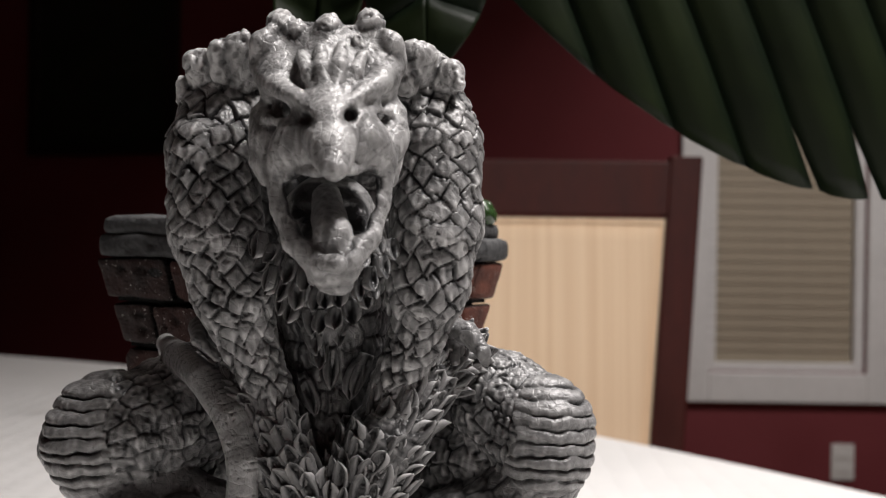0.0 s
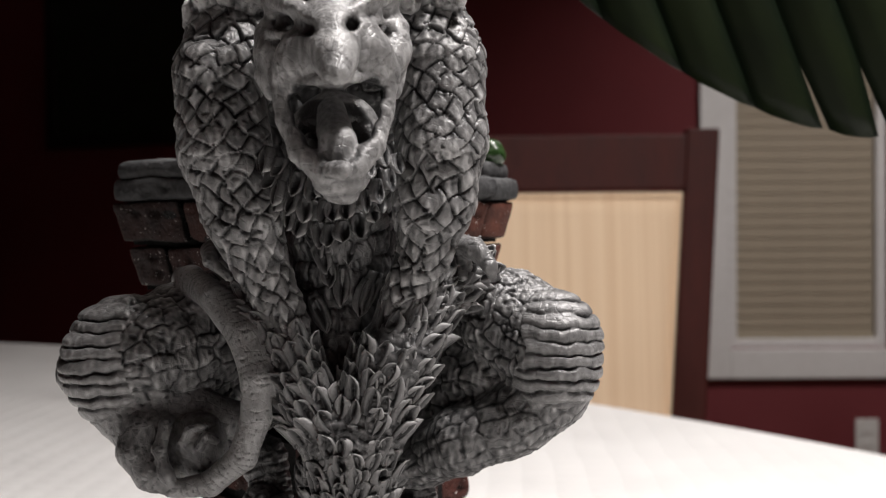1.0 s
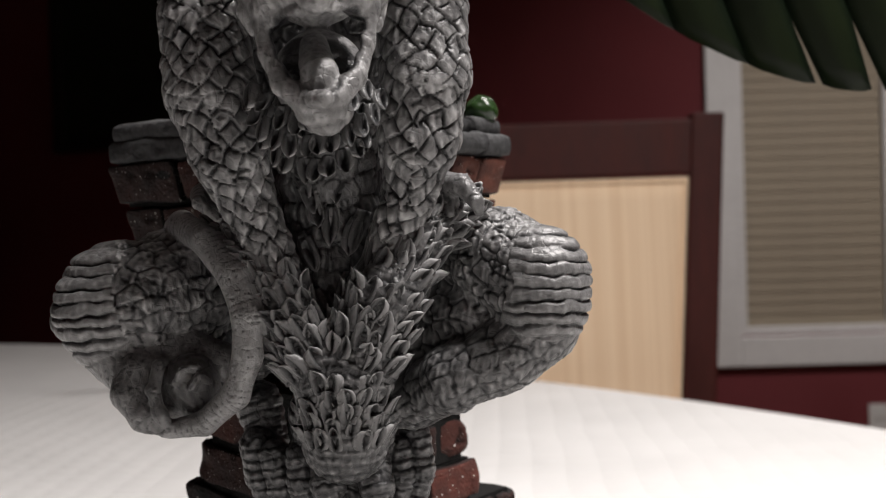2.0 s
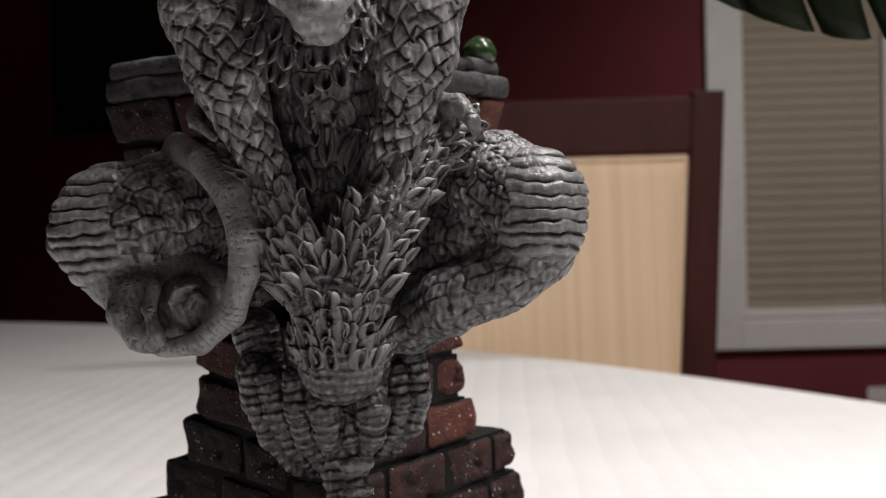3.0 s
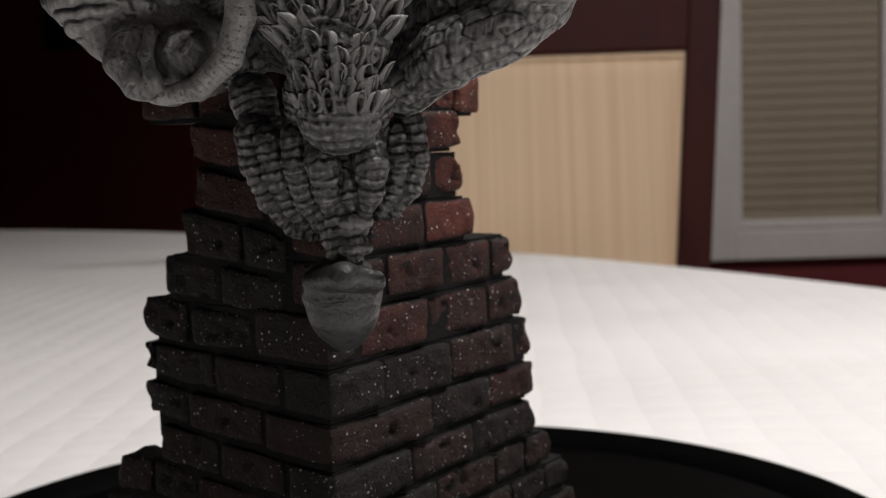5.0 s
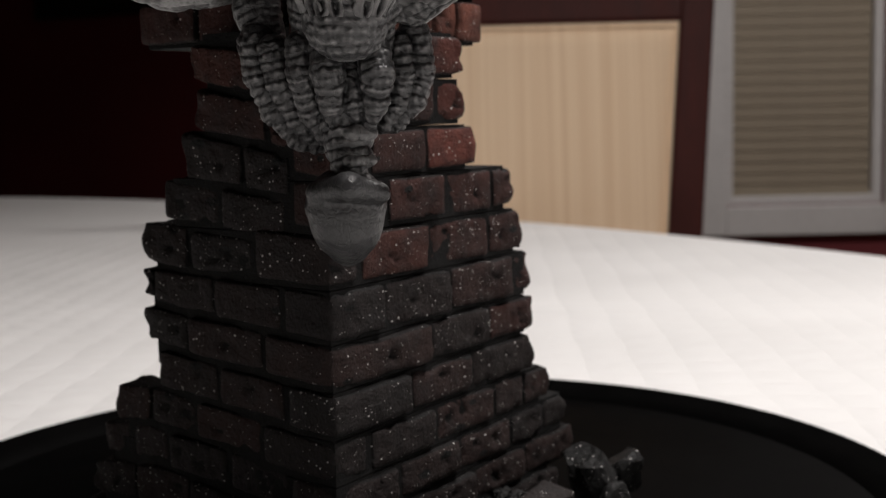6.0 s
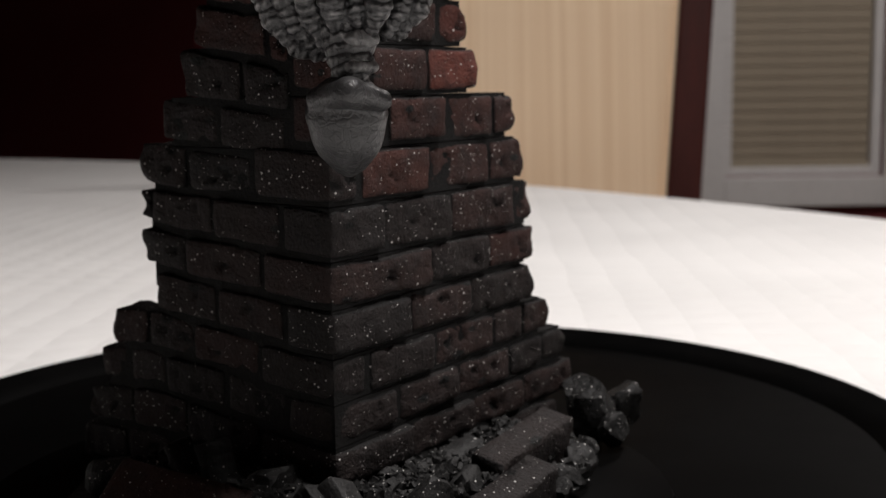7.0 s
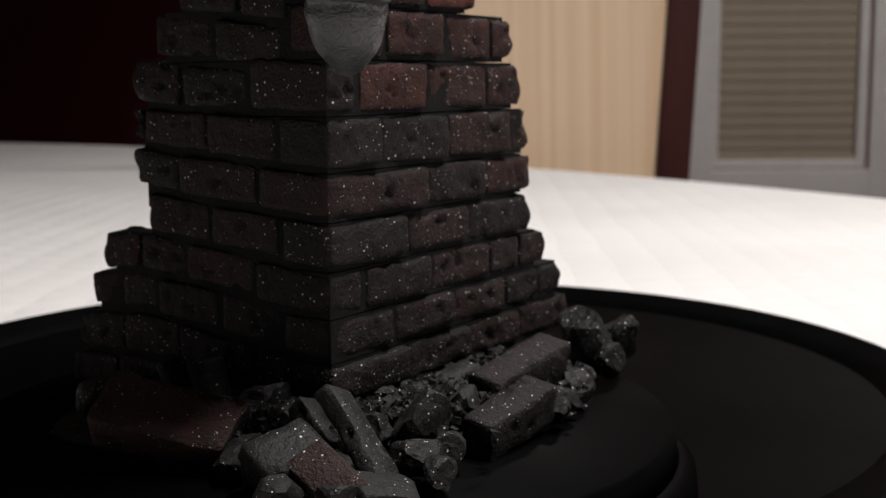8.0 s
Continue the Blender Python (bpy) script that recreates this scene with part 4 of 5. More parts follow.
form("toe", (10, 3, 10.8, 3), (10.6, 2.5, 5.1, 2.9), (9.3, 3, -1.1, 2.4), (6.3, 4, -6.3, 1.4))
# mouth, eyes, nostrils and creases
hollow("mouth", (-2.6, -59, 91.2, 2.2), (3, -62, 90.6, 2.2), (8.4, -59, 92, 2.2))
hollow("mouth", (-1.7, -60, 88, 2.2), (3, -62, 87.7, 2.2), (7.6, -60, 88.8, 2.2))
hollow("mouth", (0.1, -62, 85.2, 2.2), (6.4, -62, 85.8, 2.2))
hollow("mouth", (1.7, -62, 83.1, 1.76), (4.5, -62, 83.3, 1.76))
hollow("mouth", (-3.2, -54, 91.4, 2.3), (2.5, -57, 90.8, 2.3), (8.1, -54, 92.3, 2.3))
hollow("mouth", (-2.3, -55, 88.1, 2.3), (2.6, -57, 87.8, 2.3), (7.3, -55, 89, 2.3))
hollow("mouth", (-0.4, -57, 85.2, 2.3), (6, -57, 85.8, 2.3))
hollow("mouth", (1.2, -57, 83.1, 1.84), (4.1, -57, 83.3, 1.84))
hollow("mouth", (-3.8, -49, 91.6, 2.4), (2.1, -52, 91, 2.4), (7.8, -49, 92.5, 2.4))
hollow("mouth", (-2.9, -50, 88.2, 2.4), (2.1, -52, 88, 2.4), (6.9, -50, 89.1, 2.4))
hollow("mouth", (-1, -52, 85.2, 2.4), (5.6, -52, 85.9, 2.4))
hollow("mouth", (0.7, -52, 83.1, 1.92), (3.6, -52, 83.3, 1.92))
hollow("mouth", (-4.4, -44, 91.8, 2.3), (1.6, -47, 91.2, 2.3), (7.4, -44, 92.7, 2.3))
hollow("mouth", (-3.5, -45, 88.3, 2.3), (1.7, -47, 88.1, 2.3), (6.6, -45, 89.2, 2.3))
hollow("mouth", (-1.5, -47, 85.3, 2.3), (5.3, -47, 85.9, 2.3))
hollow("mouth", (0.2, -47, 83.1, 1.84), (3.2, -47, 83.3, 1.84))
hollow("mouth", (-4.9, -40, 91.9, 2.2), (1.3, -43, 91.3, 2.2), (7.2, -40, 92.9, 2.2))
hollow("mouth", (-3.9, -41, 88.4, 2.2), (1.3, -43, 88.2, 2.2), (6.3, -41, 89.3, 2.2))
hollow("mouth", (-1.9, -43, 85.3, 2.2), (5, -43, 86, 2.2))
hollow("mouth", (-0.2, -43, 83, 1.76), (2.9, -43, 83.3, 1.76))
hollow("mouth", (-5.4, -35.5, 92.1, 2.2), (0.9, -38.5, 91.5, 2.2), (6.9, -35.5, 93.1, 2.2))
hollow("mouth", (-4.4, -36.5, 88.5, 2.2), (0.9, -38.5, 88.3, 2.2), (6, -36.5, 89.5, 2.2))
hollow("mouth", (-2.4, -38.5, 85.4, 2.2), (4.7, -38.5, 86, 2.2))
hollow("mouth", (-0.6, -38.5, 83, 1.76), (2.5, -38.5, 83.3, 1.76))
hollow("mouth", (-5.9, -31, 92.3, 2), (0.4, -34, 91.7, 2), (6.7, -31, 93.3, 2))
hollow("mouth", (-5, -32, 88.6, 2), (0.5, -34, 88.4, 2), (5.8, -32, 89.6, 2))
hollow("mouth", (-2.9, -34, 85.4, 2), (4.3, -34, 86.1, 2))
hollow("mouth", (-1, -34, 83, 1.6), (2.2, -34, 83.3, 1.6))
hollow("eye", (-9.6, -46, 106, 1.3), (-6.3, -50, 104.3, 2.1), (-3.5, -53, 103.2, 1.2))
hollow("eye", (-9.2, -42, 106.1, 1.6), (-6.5, -45, 104.8, 2))
hollow("eye", (-8.9, -39, 106, 1.5), (-7.1, -41, 105.2, 1.6))
hollow("eye", (6.1, -52, 105.3, 1), (8.1, -48, 106.4, 1.3), (10.3, -43, 106.8, 0.9))
hollow("nostril", (-1.6, -61, 101.8, 1.35), (-2.6, -50, 103, 1))
hollow("nostril", (5.4, -60, 102.7, 1.25), (4.4, -50, 103.8, 1))
hollow("mouth", (-1, -54, 106.5, 0.35), (-3.3, -48, 113.2, 0.5))
hollow("mouth", (0.6, -54, 106.7, 0.35), (-0.5, -49, 114.1, 0.45))
hollow("mouth", (1.7, -54, 107, 0.4), (1.2, -49, 114.4, 0.5))
hollow("mouth", (3, -54, 106.7, 0.35), (4.1, -48, 113.8, 0.5))
hollow("mouth", (-9.7, -42, 114.5, 0.7), (-9.4, -42, 117.2, 0.8))
hollow("mouth", (9.5, -41, 115, 0.6), (9.6, -41, 117.1, 0.8))
hollow("mouth", (-8.5, -39, 118.9, 0.9), (-8.2, -38, 120.3, 0.7))
hollow("mouth", (0.2, -42, 117.9, 0.8), (0.3, -41, 119.5, 0.7))
hollow("mouth", (6.6, -39, 119.5, 0.9), (6.6, -38, 120.9, 0.7))
hollow("mouth", (-17.2, -32, 117.1, 1.1), (-16.8, -32, 114.7, 0.9))
hollow("mouth", (-24.6, -29, 114.6, 1), (-23.8, -29, 112.6, 0.8))
hollow("mouth", (15.3, -31, 116.5, 1), (14.9, -31, 114.3, 0.8))
hollow("mouth", (20.9, -28, 113.4, 0.9), (19.9, -28, 111.9, 0.8))
hollow("mouth", (21.5, -22, 100, 0.7), (21.8, -23, 98.4, 0.7))
# tongue and eyeballs
inner("mask", (-0.4, -38, 90.7, 2.6), (0.7, -44, 86.9, 3.1), (1.7, -48.5, 84.2, 3.2), (2.2, -50, 82.7, 2.2))
inner("mask", (-8.2, -40, 105.9, 1.7))
inner("mask", (7.9, -44.5, 106.7, 1.5))

STATUE_AT = Vector((-0.02, 0.25, 0.90))
VOXEL = 0.62


def limb_distance(p, a, b):
    """Distance to a tapered rod, and the way along it (0 to 1)."""
    a3, b3 = np.array(a[:3], np.float32), np.array(b[:3], np.float32)
    ab = b3 - a3
    k = np.clip(((p - a3) @ ab) / max(float(ab @ ab), 1e-6), 0, 1)
    d = p - a3 - k[..., None] * ab
    return np.sqrt((d * d).sum(-1)) - (a[3] + (b[3] - a[3]) * k), k


def pairs(chain):
    return list(zip(chain, chain[1:])) if len(chain) > 1 else [(chain[0], chain[0])]


def blend(f, d, k):
    h = np.clip(0.5 + 0.5 * (f - d) / k, 0, 1)
    return f + (d - f) * h - k * h * (1 - h)


SOFT = {"body": 4.0, "chest": 2.0, "arm": 1.2, "face": 2.4, "mask": 0.9, "horn": 1.6, "thigh": 1.2, "knee": 2.5, "shin": 1.5, "paw": 0.8, "claw": 0.5, "tail": 0.7, "feather": 2.0, "wrist": 2.4, "toe": 1.0, "leg": 1.5, "ring": 0.6, "spade": 1.2}


def statue_field():
    """The signed distance to the whole figure on a regular grid."""
    every = [q for _, ch in FORMS for q in ch]
    lo = np.array([min(q[i] - q[3] for q in every) for i in range(3)]) - 3
    hi = np.array([max(q[i] + q[3] for q in every) for i in range(3)]) + 3
    hi[1] = min(hi[1], 46)
    n = np.ceil((hi - lo) / VOXEL).astype(int) + 1
    field = np.full(n, 30.0, np.float32)

    def apply(chain, k, how):
        for a, b in pairs(chain):
            pad = k * 1.5 + 2.5
            l = [max(0, int((min(a[i] - a[3], b[i] - b[3]) - pad - lo[i]) / VOXEL)) for i in range(3)]
            u = [min(n[i], int((max(a[i] + a[3], b[i] + b[3]) + pad - lo[i]) / VOXEL) + 2) for i in range(3)]
            if any(l[i] >= u[i] for i in range(3)):
                continue
            ax = [np.arange(l[i], u[i], dtype=np.float32) * VOXEL + lo[i] for i in range(3)]
            p = np.stack(np.meshgrid(*ax, indexing="ij"), -1).astype(np.float32)
            d, _ = limb_distance(p, a, b)
            s = (slice(l[0], u[0]), slice(l[1], u[1]), slice(l[2], u[2]))
            field[s] = blend(field[s], d, k) if how else -blend(-field[s], d, k)

    for kind, chain in FORMS:
        apply(chain, SOFT[kind], True)
    for kind, chain in HOLLOWS:
        apply(chain, 0.8, False)
    for kind, chain in INSIDE:
        apply(chain, 0.4, True)
    return field, lo


def surface(field, lo):
    """A quad mesh on the field's zero level (surface nets)."""
    s = field < 0
    n = np.array(field.shape)
    cell = n - 1
    corners = [(i, j, k) for i in (0, 1) for j in (0, 1) for k in (0, 1)]
    cut = lambda a, c: a[c[0]:c[0] + cell[0], c[1]:c[1] + cell[1], c[2]:c[2] + cell[2]]
    count = sum(cut(s, c).astype(np.int8) for c in corners)
    active = np.argwhere((count > 0) & (count < 8))
    index = np.full(cell, -1, np.int64)
    index[tuple(active.T)] = np.arange(len(active))
    total, weight = np.zeros((len(active), 3)), np.zeros(len(active))
    for a in corners:
        for ax in range(3):
            if a[ax]:
                continue
            b = list(a)
            b[ax] = 1
            fa, fb = field[tuple((active + a).T)], field[tuple((active + b).T)]
            m = (fa < 0) != (fb < 0)
            k = fa[m] / (fa[m] - fb[m])
            total[m] += np.array(a) + k[:, None] * (np.array(b) - np.array(a))
            weight[m] += 1
    verts = (active + total / weight[:, None]) * VOXEL + lo
    faces = []
    for ax in range(3):
        u, v = (ax + 1) % 3, (ax + 2) % 3
        a = [slice(1, -1)] * 3
        b = [slice(1, -1)] * 3
        a[ax], b[ax] = slice(0, n[ax] - 1), slice(1, n[ax])
        sa, sb = s[tuple(a)], s[tuple(b)]
        at = np.argwhere(sa != sb)
        flip = sa[tuple(at.T)]
        off = np.ones(3, int)
        off[ax] = 0
        at = at + off
        du, dv = np.zeros(3, int), np.zeros(3, int)
        du[u], dv[v] = 1, 1
        q = np.stack([index[tuple((at - o).T)] for o in (du + dv, dv, 0 * du, du)], 1)
        q[~flip] = q[~flip][:, ::-1]
        faces.append(q)
    f = np.concatenate(faces)
    return verts, f[(f >= 0).all(1)]


def subdivided(verts, faces):
    """Every quad parted into four, with the points smoothed: the points, their normals and the quads."""
    n, m = len(verts), len(faces)
    ends = np.stack([faces, np.roll(faces, -1, 1)], -1).reshape(-1, 2)
    key = np.sort(ends, 1).astype(np.int64)
    key = key[:, 0] * n + key[:, 1]
    unique, back = np.unique(key, return_inverse=True)
    edge = np.stack([unique // n, unique % n], 1)
    centre = verts[faces].mean(1)
    near = np.zeros((len(edge), 3))
    for i in range(3):
        near[:, i] = np.bincount(back, np.repeat(centre[:, i], 4), len(edge)) / np.bincount(back, minlength=len(edge))
    middle = 0.5 * verts[edge].mean(1) + 0.5 * near
    count = np.bincount(faces.ravel(), minlength=n)
    smooth = verts.copy()
    for i in range(3):
        f = np.bincount(faces.ravel(), np.repeat(centre[:, i], 4), n) / np.maximum(count, 1)
        e = (np.bincount(edge[:, 0], verts[edge[:, 1], i], n) + np.bincount(edge[:, 1], verts[edge[:, 0], i], n)) / np.maximum(np.bincount(edge.ravel(), minlength=n), 1)
        smooth[:, i] = 0.5 * verts[:, i] + 0.25 * f + 0.25 * e
    co = np.concatenate([smooth, middle, centre])
    e = back.reshape(-1, 4) + n
    c = np.arange(m) + n + len(edge)
    quads = np.concatenate([np.stack([faces[:, i], e[:, i], c, e[:, i - 1]], 1) for i in range(4)])
    across = np.cross(co[quads[:, 2]] - co[quads[:, 0]], co[quads[:, 3]] - co[quads[:, 1]])
    normal = np.stack([np.bincount(quads.ravel(), np.repeat(across[:, i], 4), len(co)) for i in range(3)], 1)
    return co, normal / np.maximum(np.linalg.norm(normal, axis=1), 1e-9)[:, None], quads


def hash2(i, j, k):
    v = np.sin(i * 127.1 + j * 311.7 + k * 74.7) * 43758.5453
    return v - np.floor(v)


def cells(u, v, seed):
    """Uneven cells on a plane: the distance to the nearest seam, and the cell's own random number."""
    iu, iv = np.floor(u), np.floor(v)
    best, second, own = np.full(u.shape, 9.0), np.full(u.shape, 9.0), np.zeros(u.shape)
    for du in (-1, 0, 1):
        for dv in (-1, 0, 1):
            cu, cv = iu + du, iv + dv
            x = cu + 0.5 + 0.6 * (hash2(cu, cv, seed) - 0.5)
            y = cv + 0.5 + 0.6 * (hash2(cu, cv, seed + 5) - 0.5)
            d = np.hypot(u - x, v - y)
            near = d < best
            second = np.where(near, best, np.minimum(second, d))
            own = np.where(near, hash2(cu, cv, seed + 9), own)
            best = np.where(near, d, best)
    return second - best, best, own


def worked_surface(co, normal):
    """How far each point is raised by the modelling of its limb (mm), and how light the dry-brushed paint is there,
    mouth shade included.
    """
    rel = co
    best = np.full(len(co), 99.0, np.float32)
    kind = np.zeros(len(co), np.int32)
    other = np.full(len(co), 99.0, np.float32)
    owner = np.full(len(co), -1, np.int32)
    u, v = np.zeros(len(co), np.float32), np.zeros(len(co), np.float32)
    names = sorted(SOFT)
    for num, (name, chain) in enumerate(FORMS):
        start = 0.0
        for a, b in pairs(chain):
            a3, b3 = np.array(a[:3]), np.array(b[:3])
            ab = b3 - a3
            length = float(np.linalg.norm(ab))
            pad = 7.0
            lo3, hi3 = np.minimum(a3 - a[3], b3 - b[3]) - pad, np.maximum(a3 + a[3], b3 + b[3]) + pad
            close = np.flatnonzero((rel > lo3).all(1) & (rel < hi3).all(1))
            d, k = limb_distance(rel[close], a, b)
            hit = d < best[close] - 0.02
            rest = close[~hit & (owner[close] != num)]
            other[rest] = np.minimum(other[rest], d[~hit & (owner[close] != num)])
            fresh = close[hit & (owner[close] != num)]
            other[fresh] = np.minimum(other[fresh], best[fresh])
            m, d, k = close[hit], d[hit], k[hit]
            owner[m] = num
            if len(m):
                way = ab / max(length, 1e-6) if length > 0 else np.array((0, 0, 1.0))
                x = np.cross(way, (0, 1.0, 0.05))
                x /= max(np.linalg.norm(x), 1e-6)
                y = np.cross(way, x)
                off = rel[m] - a3
                ang = np.arctan2(off @ x, -(off @ y))
                r = a[3] + (b[3] - a[3]) * k
                u[m], v[m] = start + (off @ way), ang * 0.5 * (r + np.mean([q[3] for q in chain]))
                kind[m], best[m] = names.index(name) + 100 * num, d
            start += length
    num, kind = kind // 100, kind % 100
    raise_, wash_shade = np.zeros(len(co)), np.full(len(co), 0.62)
    rnd = np.random.RandomState(5)

    def wob(scale, waves):
        total = np.zeros(len(rel))
        for _ in range(waves):
            way = rnd.normal(size=3)
            way *= scale * rnd.uniform(0.6, 1.6) / np.linalg.norm(way)
            total += np.sin(rel @ way + rnd.uniform(0, 6.28))
        return total * 0.9 / np.sqrt(waves)

    rough = wob(0.9, 9)
    fine = wob(3.2, 12)
    G = wob(2.0, 14)
    for name in names:
        m = kind == names.index(name)
        if not m.any():
            continue
        U, V, R, F = u[m] + 0.3 * rough[m], v[m] + 0.06 * fine[m], rough[m], fine[m]
        if name in ("arm",):
            w = 4.9
            p, q = (U + V) / w + num[m] * 7.3, (U - V) / w
            p, q = p + 0.15 * np.sin(q * 2.3 + 1) + 0.035 * R, q + 0.15 * np.sin(p * 1.9) + 0.02 * F
            p, q = p + 0.34 * (hash2(np.floor(q), 0 * q, 2) - 0.5), q + 0.34 * (hash2(np.floor(p), 0 * p, 3) - 0.5)
            own = hash2(np.floor(p), np.floor(q), 4)
            fp, fq = p - np.floor(p), q - np.floor(q)
            seam = np.minimum(np.minimum(fp, 1 - fp), np.minimum(fq, 1 - fq))
            g = np.clip((seam + 0.03 * R) / 0.075, 0, 1) ** 0.8
            dome = 16 * fp * (1 - fp) * fq * (1 - fq)
            pit = np.clip((G[m] - 0.95) / 0.6, 0, 1) * (0.3 + own)
            raise_[m] = -0.78 * (1 - g) + 0.16 * dome ** 0.6 + 0.30 * (fp + fq - 1) + 0.4 * (own - 0.5) + 0.08 * F + 0.14 * R - 0.3 * pit
            wash_shade[m] = 0.0 + 0.5 * g + 0.08 * dome ** 0.7 * (0.5 + own) + 0.2 * (fp + fq - 1) * g + 0.10 * F + 0.07 * R - 0.3 * pit
        elif name in ("thigh", "body", "chest"):
            w = 4.5
            seam, mid, own = cells(U / w + num[m] * 3.7 + 0.04 * F, V / w, 3)
            g = np.clip(seam / 0.15, 0, 1) ** 0.8
            g = np.maximum(g, np.clip(0.9 * R - 0.1, 0, 1))
            pit = np.clip((G[m] - 0.8) / 0.6, 0, 1)
            raise_[m] = -0.55 * (1 - g) + 0.18 * np.clip(1 - mid / 0.7, 0, 1) + 0.12 * F + 0.26 * R - 0.32 * pit
            wash_shade[m] = (0.06 + 0.46 * g + 0.14 * F + 0.10 * R - 0.34 * pit) * (0.75 if name != "thigh" else 1.0)
        elif name == "knee":
            ph = (rel[m][:, 2] + 0.42 * R + 0.05 * G[m] + 0.04 * F + 0.05 * np.abs(rel[m][:, 0])) / 2.5
            t = np.abs(ph - np.floor(ph) - 0.5) * 2
            groove = np.clip((t - 0.74) / 0.24, 0, 1) * np.clip(0.9 + 0.9 * R, 0.05, 1) * np.clip((other[m] - best[m]) / 2.2, 0.3, 1)
            raise_[m] = -0.95 * groove + 0.42 * (1 - t ** 2) + 0.12 * R
            wash_shade[m] = 0.52 + 0.12 * np.clip(1 - 1.6 * t, 0, 1) - 0.56 * groove + 0.05 * F + 0.04 * G[m]
        elif name in ("wrist", "toe", "leg", "feather"):
            w = 2.1
            ph = (u[m] + 0.3 * R + 0.16 * G[m] + 0.1 * F) / w
            t = np.abs(ph - np.floor(ph) - 0.5) * 2
            groove = np.clip((t - 0.6) / 0.4, 0, 1)
            raise_[m] = {"wrist": -0.34, "feather": -0.08}.get(name, -0.2) * groove + 0.10 * (1 - t * t) + 0.10 * F + 0.12 * G[m]
            part_line = np.clip((other[m] - best[m]) / 1.0, 0, 1) if name == "toe" else 1.0
            raise_[m] -= 0.45 * (1 - part_line)
            wash_shade[m] = 0.30 * part_line - 0.22 * groove + 0.30 * part_line * np.clip(1 - t / 0.45, 0, 1) * np.clip(0.6 + 0.6 * G[m], 0, 1) + 0.10 * F
        elif name == "shin":
            seam, mid, own = cells(U / 5.0, V / 3.2, 6)
            g = np.clip(seam / 0.18, 0, 1)
            g = np.maximum(g, np.clip(0.8 * R, 0, 1))
            raise_[m] = -0.28 * (1 - g) + 0.20 * np.clip(1 - mid / 0.7, 0, 1) + 0.16 * R + 0.08 * F
            wash_shade[m] = 0.16 + 0.32 * g + 0.12 * F + 0.10 * G[m]
        elif name == "tail":
            ph = (u[m] + 0.12 * F + 0.2 * R) / 1.25
            t = np.abs(ph - np.floor(ph) - 0.5) * 2
            crack = np.clip((t - 0.8) / 0.2, 0, 1) * np.clip(1.2 * np.sin(V * 0.8 + 9.7 * hash2(np.floor(ph), 0 * ph, 1)) + 0.1, 0, 1)
            raise_[m] = -0.30 * crack + 0.02 * F + 0.06 * R
            wash_shade[m] = 0.66 - 0.42 * crack + 0.02 * F + 0.03 * R
        elif name in ("face", "mask", "horn"):
            crack = np.clip(1 - np.abs(R + 0.3 * F) / 0.07, 0, 1)
            raise_[m] = 0.03 * F + (0.22 if name == "horn" else 0.08) * R - 0.16 * crack
            fold = np.clip((other[m] - best[m]) / 1.1, 0, 1)
            raise_[m] -= (0.25 if name == "horn" else 0.06) * (1 - fold)
            if name == "horn":
                pit = np.clip((G[m] - 0.45) / 0.5, 0, 1)
                raise_[m] -= 0.35 * pit - 0.12 * F
                crack = np.maximum(crack, pit)
            wash_shade[m] = (0.36 if name == "horn" else 0.5) + (0.38 if name == "horn" else 0.16) * fold + 0.06 * F + 0.05 * R - 0.25 * crack
        elif name == "spade":
            raise_[m] = 0.02 * F
            wash_shade[m] = 0.24 + 0.05 * R - 0.2 * np.clip(1 - np.abs(R) / 0.05, 0, 1)
        else:
            crack = np.clip(1 - np.abs(R + 0.4 * G[m]) / 0.08, 0, 1)
            raise_[m] = 0.06 * F + 0.18 * R - 0.25 * crack
            wash_shade[m] = 0.52 + 0.08 * F - 0.28 * crack
    # mouth cavity round the tongue darkened with depth: shade put into the paint
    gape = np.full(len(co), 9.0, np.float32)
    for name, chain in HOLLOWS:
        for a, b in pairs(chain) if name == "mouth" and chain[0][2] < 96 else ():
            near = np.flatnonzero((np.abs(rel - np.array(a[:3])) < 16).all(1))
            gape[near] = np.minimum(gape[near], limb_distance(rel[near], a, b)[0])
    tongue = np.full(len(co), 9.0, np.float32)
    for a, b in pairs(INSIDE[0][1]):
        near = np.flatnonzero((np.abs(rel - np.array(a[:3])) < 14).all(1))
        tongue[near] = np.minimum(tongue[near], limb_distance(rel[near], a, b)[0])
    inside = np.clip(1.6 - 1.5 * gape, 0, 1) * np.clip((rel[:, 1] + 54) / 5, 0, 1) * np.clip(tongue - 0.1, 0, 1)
    wash_shade = wash_shade * (1 - 0.82 * inside)
    return raise_, np.clip(wash_shade, 0, 1)


